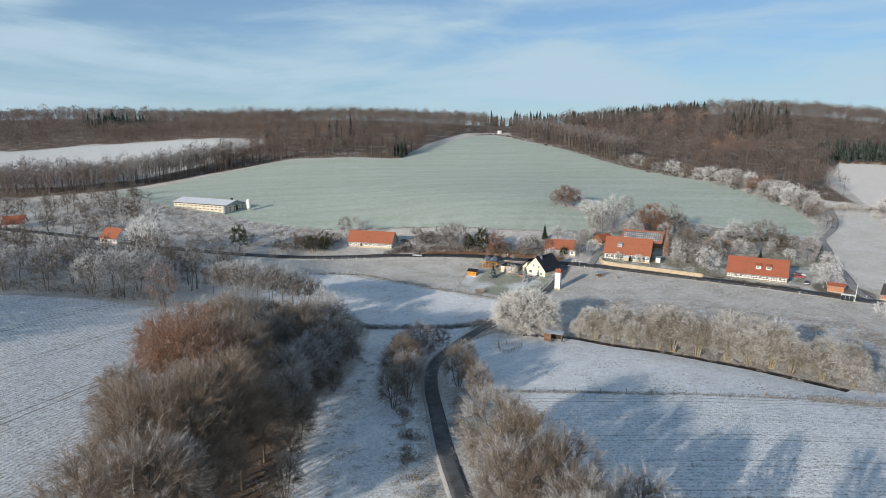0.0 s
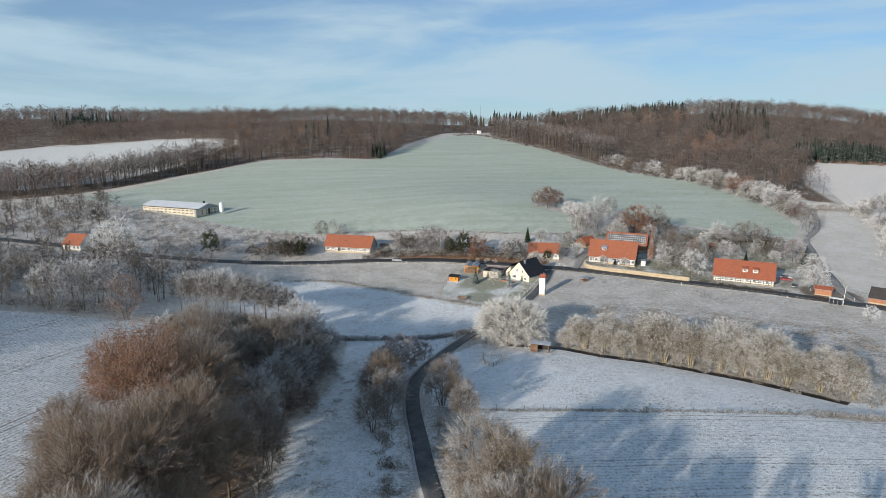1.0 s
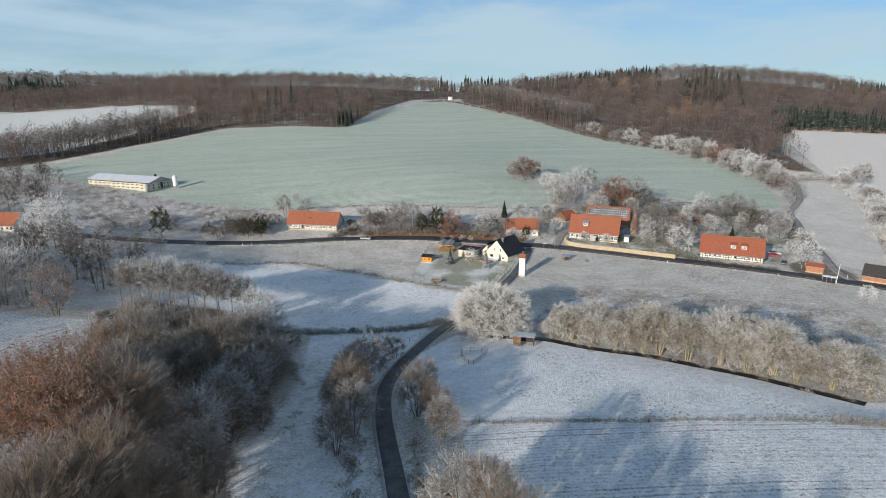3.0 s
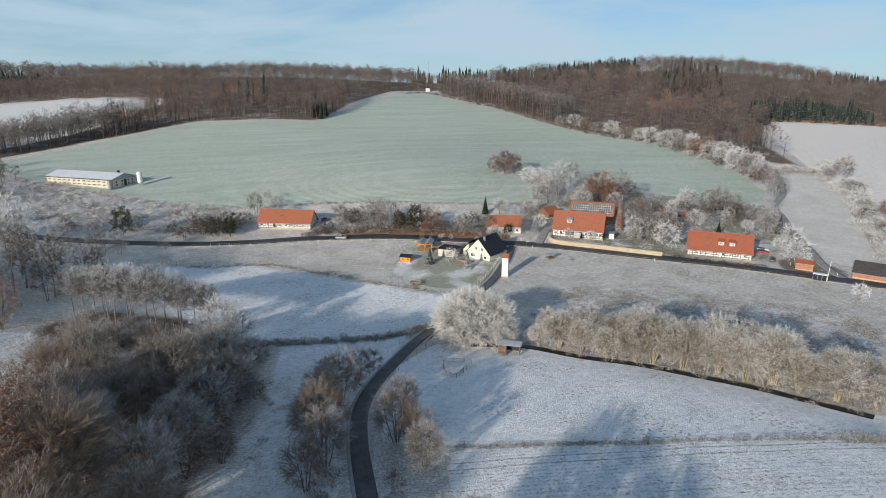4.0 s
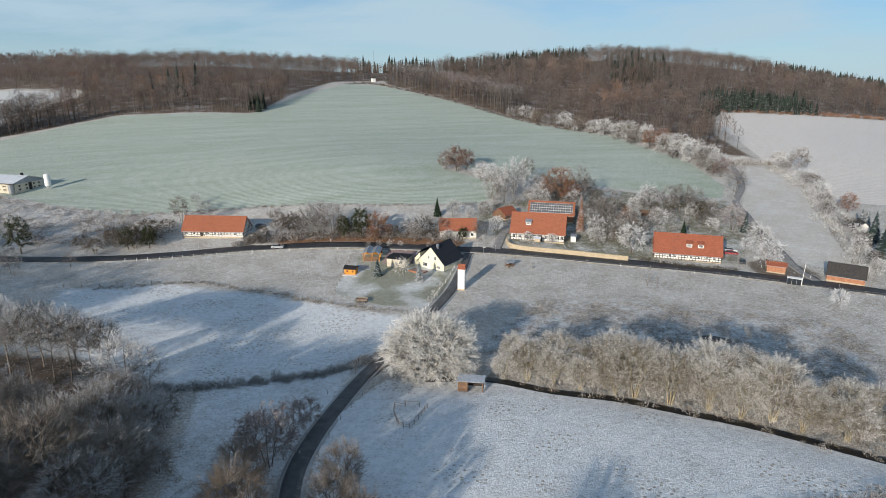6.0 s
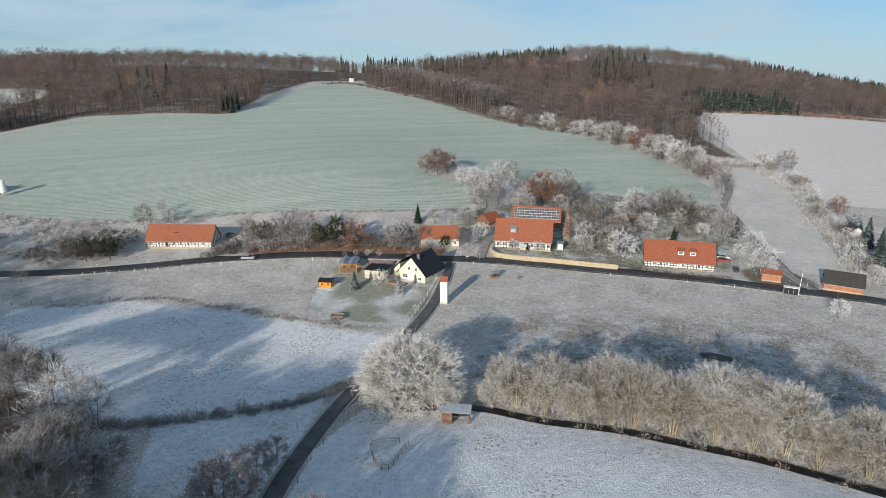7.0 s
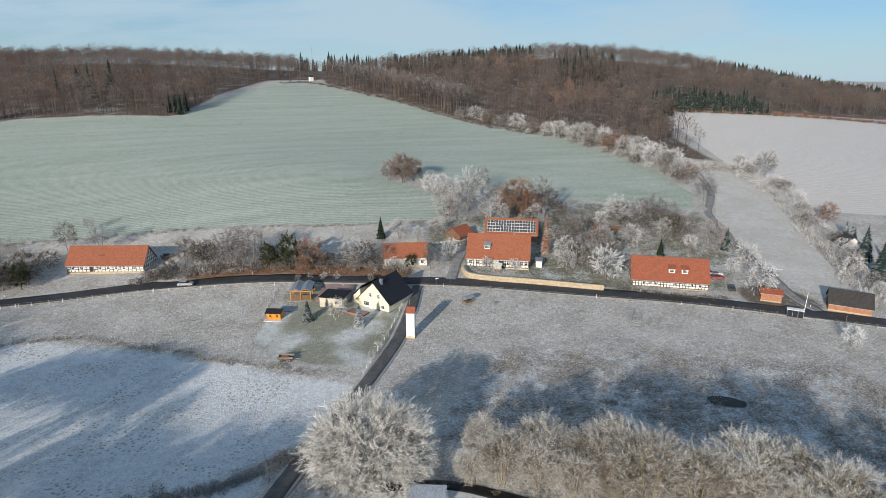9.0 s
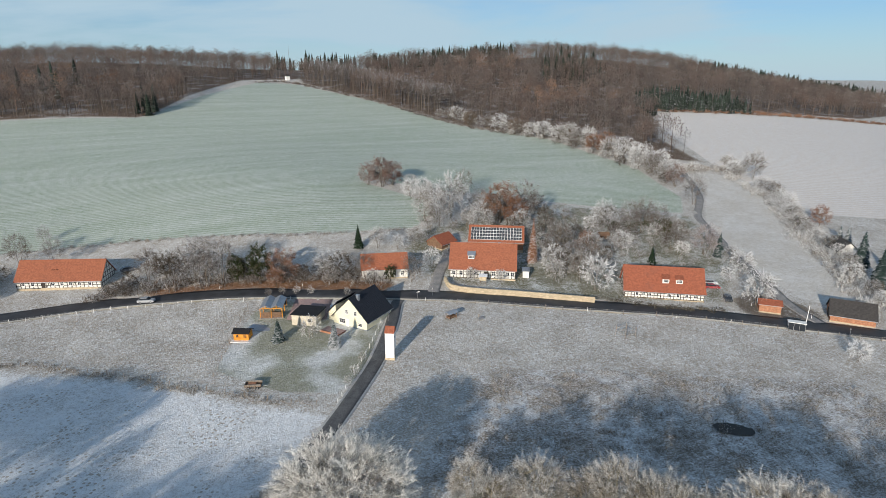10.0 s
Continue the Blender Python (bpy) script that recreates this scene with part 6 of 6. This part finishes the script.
for px in (-0.8, 0.8):
    for py in (-0.7, 0.7):
        part("leg", boxed(px, py, 0.7, 0.12, 0.12, 1.6), WOODEN, h)
part("cabin", boxed(0, 0, 2.0, 1.9, 1.7, 1.2), STONE, h)
part("roof", prism(bmesh.new(), [(-1.1, 2.55), (0, 3.1), (1.1, 2.55), (1.1, 2.65), (0, 3.22), (-1.1, 2.65)], -1.2, 1.2), ETERNIT, h)
h = thing("gazebo", 131.5, 262.5, -20, label="small open wooden gazebo in the garden", category="gazebo")
for px in (-1.4, 1.4):
    for py in (-1.1, 1.1):
        part("post", boxed(px, py, 1.1, 0.15, 0.15, 2.2), WOODEN, h)
part("roof", prism(bmesh.new(), [(-1.6, 2.1), (0, 2.9), (1.6, 2.1), (1.6, 2.2), (0, 3.02), (-1.6, 2.2)], -1.9, 1.9), WOODEN, h)
part("back_wall", boxed(0, 1.1, 1.0, 2.8, 0.08, 2.0), WOODEN, h)

# hay rack, feeder, logs and the pole frame in the pasture
h = thing("feed_rack", 63.2, 226.6, 25, label="roofed wooden hay rack in the pasture", category="feed rack")
for px in (-1.2, 1.2):
    for py in (-0.7, 0.7):
        part("post", boxed(px, py, 0.8, 0.1, 0.1, 1.7), WOODEN, h)
part("roof", prism(bmesh.new(), [(-1.0, 1.6), (-0.7, 1.9), (0, 2.05), (0.7, 1.9), (1.0, 1.6), (0.95, 1.55), (0, 1.95), (-0.95, 1.55)], -1.6, 1.6), GREY_METAL, h)
part("manger", boxed(0, 0, 0.55, 2.3, 1.2, 0.5), WOODEN, h)
h = thing("water_trough", 70.0, 223.4, 10, label="small water trough on a post in the pasture", category="trough")
part("trough", boxed(0, 0, 0.5, 1.3, 0.6, 0.5), METAL, h)
part("post", boxed(-0.4, 0.5, 0.7, 0.12, 0.12, 1.6), POSTWOOD, h)
h = thing("tree_guard", 99.3, 204.5, 10, label="square guard of grey wooden posts and rails", category="tree guard")
for a, b in ((-1.7, -1.5), (1.7, -1.5), (1.7, 1.5), (-1.7, 1.5)):
    part("post", rod(bmesh.new(), (a, b, -0.3), (a, b, 2.5), 0.08), POSTWOOD, h)
for z in (1.0, 1.9):
    for (a, b), (c, d) in (((-1.7, -1.5), (1.7, -1.5)), ((1.7, -1.5), (1.7, 1.5)), ((1.7, 1.5), (-1.7, 1.5)), ((-1.7, 1.5), (-1.7, -1.5))):
        part("rail", rod(bmesh.new(), (a, b, z), (c, d, z), 0.05), POSTWOOD, h)
h = thing("trailer", 14.8, 212.0, -14, label="small weathered wooden farm trailer on the lawn", category="trailer")
part("bed", boxed(0, 0, 0.62, 3.3, 1.7, 0.10), WOODEN, h)
for sy in (-0.85, 0.85):
    for k in range(2):
        part("side_board", boxed(0, sy, 0.78 + k * 0.24, 3.3, 0.05, 0.21), POSTWOOD, h)
for sx in (-1.65, -0.55, 0.55, 1.65):
    part("stake", boxed(sx, -0.9, 0.85, 0.08, 0.06, 0.6), WOODEN, h)
part("front_board", boxed(-1.65, 0, 0.85, 0.05, 1.7, 0.4), POSTWOOD, h)
part("load", boxed(-0.3, 0.1, 0.78, 1.6, 1.0, 0.22), BRICK, h, "low load of red-brown bricks")
part("drawbar", rod(bmesh.new(), (1.6, 0, 0.5), (2.8, 0, 0.35), 0.06), METAL, h)
for sx in (-0.9, 0.9):
    for sy in (-0.75, 0.75):
        w = part("wheel", rod(bmesh.new(), (sx, sy - 0.1, 0.30), (sx, sy + 0.1, 0.30), 0.30, sides=12), RUBBER, h)
        part("rim", rod(bmesh.new(), (sx, sy - 0.11, 0.30), (sx, sy + 0.11, 0.30), 0.15, sides=10), METAL, w)

# pond in the wet meadow
pond = bmesh.new()
pr = np.random.RandomState(3)
vs = [pond.verts.new((math.cos(a) * (3.1 + 0.8 * pr.rand()), math.sin(a) * (1.5 + 0.6 * pr.rand()), 0)) for a in np.arange(0, 6.28, 0.26)]
pond.faces.new(vs)
# black, dull surface paints in the reflection of dark hillside and trees
WATER = Mat("dark dull water", 0.35, 0, 0.18).color((0.016, 0.016, 0.016)).m
water = tagged(part("pond", pond, WATER), "small dark pool in the wet meadow", "pond", kind="structure")
water.matrix_basis = pose(94, 166, land_z(94, 166) + 0.34, 0, 0, -35)
brook = spline(BROOK[1:-1], 2.0)
ribbon("brook", brook, 2.1, -0.40, WATER, "narrow dark brook beside the thicket", "brook", 0.3)

# ---- stone wall below the farmhouse ----
wall = thing("retaining_wall", 0, 0, 0, 0.0, "buff sandstone retaining wall beside the road", "wall")
wl_line = spline([(69.0, 247.5), (68.6, 243.5), (70.2, 240.8), (76, 237.2), (84, 233.2), (93, 228.2), (102.5, 222.7)], 1.1)
core = bmesh.new()
for (ax, ay), (bx, by) in zip(wl_line[:-1], wl_line[1:]):
    zc = land_z((ax + bx) / 2, (ay + by) / 2)
    box(core, 0, 0, 0.62, math.hypot(bx - ax, by - ay) + 0.05, 0.42, 1.9, pose((ax + bx) / 2, (ay + by) / 2, zc, 0, 0, math.degrees(math.atan2(by - ay, bx - ax))))
part("core", core, STONE, wall)

# ---- fences ----
POST_ME = bpy.data.meshes.new("post")
bm = rod(bmesh.new(), (0, 0, -0.35), (0, 0, 1.25), 0.075, 0.06, 6)
bm.to_mesh(POST_ME)
bm.free()
POST_ME.materials.append(POSTWOOD)
WHITE_ME = bpy.data.meshes.new("post")
bm = rod(bmesh.new(), (0, 0, -0.3), (0, 0, 1.1), 0.07, 0.06, 6)
bm.to_mesh(WHITE_ME)
bm.free()
WHITE_ME.materials.append(WHITE)


def fence(line, step, label, me=None, wires=(0.55, 1.05), wire_r=0.018, mat=None, high=1.0):
    """Posts in the ground and wires between them."""
    q = spline(line, step)
    x0, y0 = q[0]
    z0 = land_z(x0, y0)
    ob = thing("fence", x0, y0, 0, z0, label, "fence", "field fences")
    rr = np.random.RandomState(int(abs(x0 * 7 + y0)))
    pts = []
    for x, y in q:
        z = land_z(x, y) - z0
        p = new("post", me or POST_ME)
        p.matrix_basis = pose(x - x0, y - y0, z, rr.normal() * 3, rr.normal() * 3, rr.rand() * 90) @ Matrix.Diagonal((1, 1, high * (0.9 + 0.25 * rr.rand()), 1))
        p.parent = ob
        pts.append((x - x0, y - y0, z))
    for w in wires:
        v, f = tubes([([(a, b, c + w * high) for a, b, c in pts], [wire_r] * len(pts))], 3)
        link("wire", arrays("wire", v, f), mat or METAL, ob)
    return ob


fence([(11, 117), (20, 114.8), (43, 111.2), (69, 108.2), (90, 104.5), (125, 101)], 4.2, "wire fence with grey wooden posts between fields")
fence([(-60, 262), (-45, 262), (-23, 261.5), (1, 257.5), (14, 254)], 3.6, "roadside wire fence with short pale posts", WHITE_ME)
fence([(56, 238), (72, 232), (92, 221.5), (119, 207), (136, 195)], 3.6, "roadside wire fence with short pale posts", POST_ME)
fence([(142, 189), (156, 178.5), (172, 163)], 3.6, "roadside wire fence with short pale posts", POST_ME)
fence([(-70, 238), (-38, 239.5), (-11, 226), (2, 217), (13, 209), (26, 200.5)], 4.5, "pasture fence of grey posts and wire")
fence([(7, 219), (11, 236), (15, 250)], 3.2, "garden fence of grey posts and wire")
fence([(30, 199.5), (35, 209), (42, 222), (48.5, 236)], 2.6, "white-posted fence beside the lane", WHITE_ME, (0.5, 0.95), 0.03, WHITE)
fence([(4, 161), (10, 169.5), (17, 180), (24, 190)], 4.0, "lane-side fence of grey posts and wire")
fence([(2, 139), (6, 150), (13, 163)], 4.5, "lane-side fence of grey posts and wire")
fence([(160, 189), (190, 233), (218, 270), (234, 304)], 5.0, "field fence of grey posts and wire")
fence([(20.5, 150.8), (16.0, 151.6), (15.8, 145.2), (17.5, 143.4), (20.3, 147.5), (21.8, 149.8)], 1.6, "small rail pen of grey wood in the paddock", POST_ME, (0.45, 0.85, 1.15), 0.05, POSTWOOD)

# white delineator posts
band = RUBBER
for i, (x, y) in enumerate([(-58, 270), (-30, 270), (-19, 262), (-52, 261.5), (30, 257), (8, 263.5), (26, 250.5), (44, 244.3), (60, 238), (86, 232.8), (98, 219), (112, 219), (117, 208), (128, 201.5), (148, 196), (155, 178), (58, 246)]):
    h = thing("delineator_post", x, y, 0, label="white delineator post with black band", category="post", group="delineator posts")
    part("shaft", boxed(0, 0, 0.4, 0.12, 0.10, 1.2), WHITE, h)
    part("band", boxed(0, 0, 0.82, 0.13, 0.11, 0.18), band, h)

# street signs, lamps and poles
h = thing("street_pole", 140.9, 191.8, 0, 0.3, "tall pale leaning roadside pole", "pole")
part("shaft", rod(bmesh.new(), (0, 0, -0.3), (0.5, 0.2, 6.6), 0.10, 0.06), WHITE, h)
for x, y, t in ((62.6, 240.0, 60), (147.5, 185.5, 40), (58.2, 239.4, 20)):
    h = thing("direction_sign", x, y, t, label="white direction sign on a thin post", category="sign", group="road signs")
    part("mast", rod(bmesh.new(), (0, 0, -0.3), (0, 0, 2.3), 0.04), METAL, h)
    part("arrow", boxed(0.3, 0, 2.1, 1.1, 0.05, 0.3), WHITE, h)
h = thing("mast", 82, 815, 0, label="thin grey radio mast behind the wood", category="mast")
part("shaft", rod(bmesh.new(), (0, 0, 0), (0, 0, 27), 0.25, 0.10), METAL, h)
h = thing("chapel", 66, 668, 20, label="small pale hut at the top of the field", category="hut")
part("wall", boxed(0, 0, 1.4, 3.4, 3, 4), WHITE, h)
part("roof", prism(bmesh.new(), [(-1.8, 3.3), (1.8, 3.3), (0, 4.8)], -2, 2), TILE_GREY, h)


# ---- parked cars ----
def car(x, y, turn, col, label, z=None):
    paint = Mat("car paint " + label.split()[0], 0.25, 0.2, 0.5)
    paint.color(paint.mix(paint.range(paint.noise(paint.coords(), 1.5), 0.3, 0.8, 0, 0.3), col, (0.5, 0.52, 0.55)))
    ob = thing("car", x, y, turn, z, label, "car", "parked cars")
    body = prism(bmesh.new(), [(-2.1, 0.3), (2.1, 0.3), (2.15, 0.62), (2.0, 0.85), (1.15, 0.95), (-1.95, 0.98), (-2.15, 0.7)], -0.87, 0.87)
    bmesh.ops.rotate(body, verts=body.verts, cent=(0, 0, 0), matrix=Matrix.Rotation(-math.pi / 2, 3, "Z"))
    bmesh.ops.bevel(body, geom=body.edges[:], offset=0.06, segments=1, affect="EDGES")
    b = part("body", body, paint.m, ob)
    cab = prism(bmesh.new(), [(1.1, 0.93), (0.45, 1.42), (-1.3, 1.45), (-1.9, 0.95)], -0.74, 0.74)
    bmesh.ops.rotate(cab, verts=cab.verts, cent=(0, 0, 0), matrix=Matrix.Rotation(-math.pi / 2, 3, "Z"))
    part("windows", cab, GLASS, b)
    part("roof", boxed(-0.42, 0, 1.46, 1.7, 1.36, 0.05), paint.m, b)
    for sx in (-1.3, 1.3):
        for sy in (-0.8, 0.8):
            w = part("wheel", rod(bmesh.new(), (sx, sy - 0.1, 0.31), (sx, sy + 0.1, 0.31), 0.31, sides=14), RUBBER, ob)
            part("rim", rod(bmesh.new(), (sx, sy - 0.11, 0.31), (sx, sy + 0.11, 0.31), 0.19, sides=10), METAL, w)
    return ob


car(137.0, 212.0, 55, (0.012, 0.013, 0.016), "black parked car on the frosted forecourt")
car(138.5, 219.5, -25, (0.35, 0.02, 0.02), "red parked car beside the long house")
car(140.0, 222.0, -25, (0.75, 0.75, 0.75), "white parked car beside the long house")
car(-10.4, 261.9, -12, (0.45, 0.46, 0.48), "silver car on the country road", 1.15)
car(-17.5, 284.5, 20, (0.05, 0.06, 0.08), "dark parked car beside the farmhouse")

# stones of the wall, laid in courses
stone_me = []
for i in range(4):
    rs = np.random.RandomState(i)
    bm = boxed(0, 0, 0, 0.62 + 0.2 * i, 0.16, 0.27)
    for v in bm.verts:
        v.co += Vector(rs.normal(size=3) * 0.018)
    me = bpy.data.meshes.new("stone")
    bm.to_mesh(me)
    bm.free()
    me.materials.append(STONE)
    stone_me.append(me)
sr = np.random.RandomState(9)
seg = np.hypot(*np.diff(wl_line, axis=0).T)
run = np.concatenate([[0], np.cumsum(seg)])
for c in range(5):
    s = sr.rand() * 0.5
    while s < run[-1]:
        k = min(np.searchsorted(run, s, "right") - 1, len(seg) - 1)
        f = (s - run[k]) / seg[k]
        p = wl_line[k] * (1 - f) + wl_line[k + 1] * f
        d = (wl_line[k + 1] - wl_line[k]) / seg[k]
        nrm = np.array([d[1], -d[0]])
        i = sr.randint(4)
        st = new("stone", stone_me[i])
        q = p + nrm * (0.21 + 0.02 * sr.rand())
        st.matrix_basis = pose(q[0], q[1], land_z(p[0], p[1]) + 0.18 + c * 0.30, 0, 0, math.degrees(math.atan2(d[1], d[0])))
        st.parent = wall
        s += 0.68 + 0.2 * i
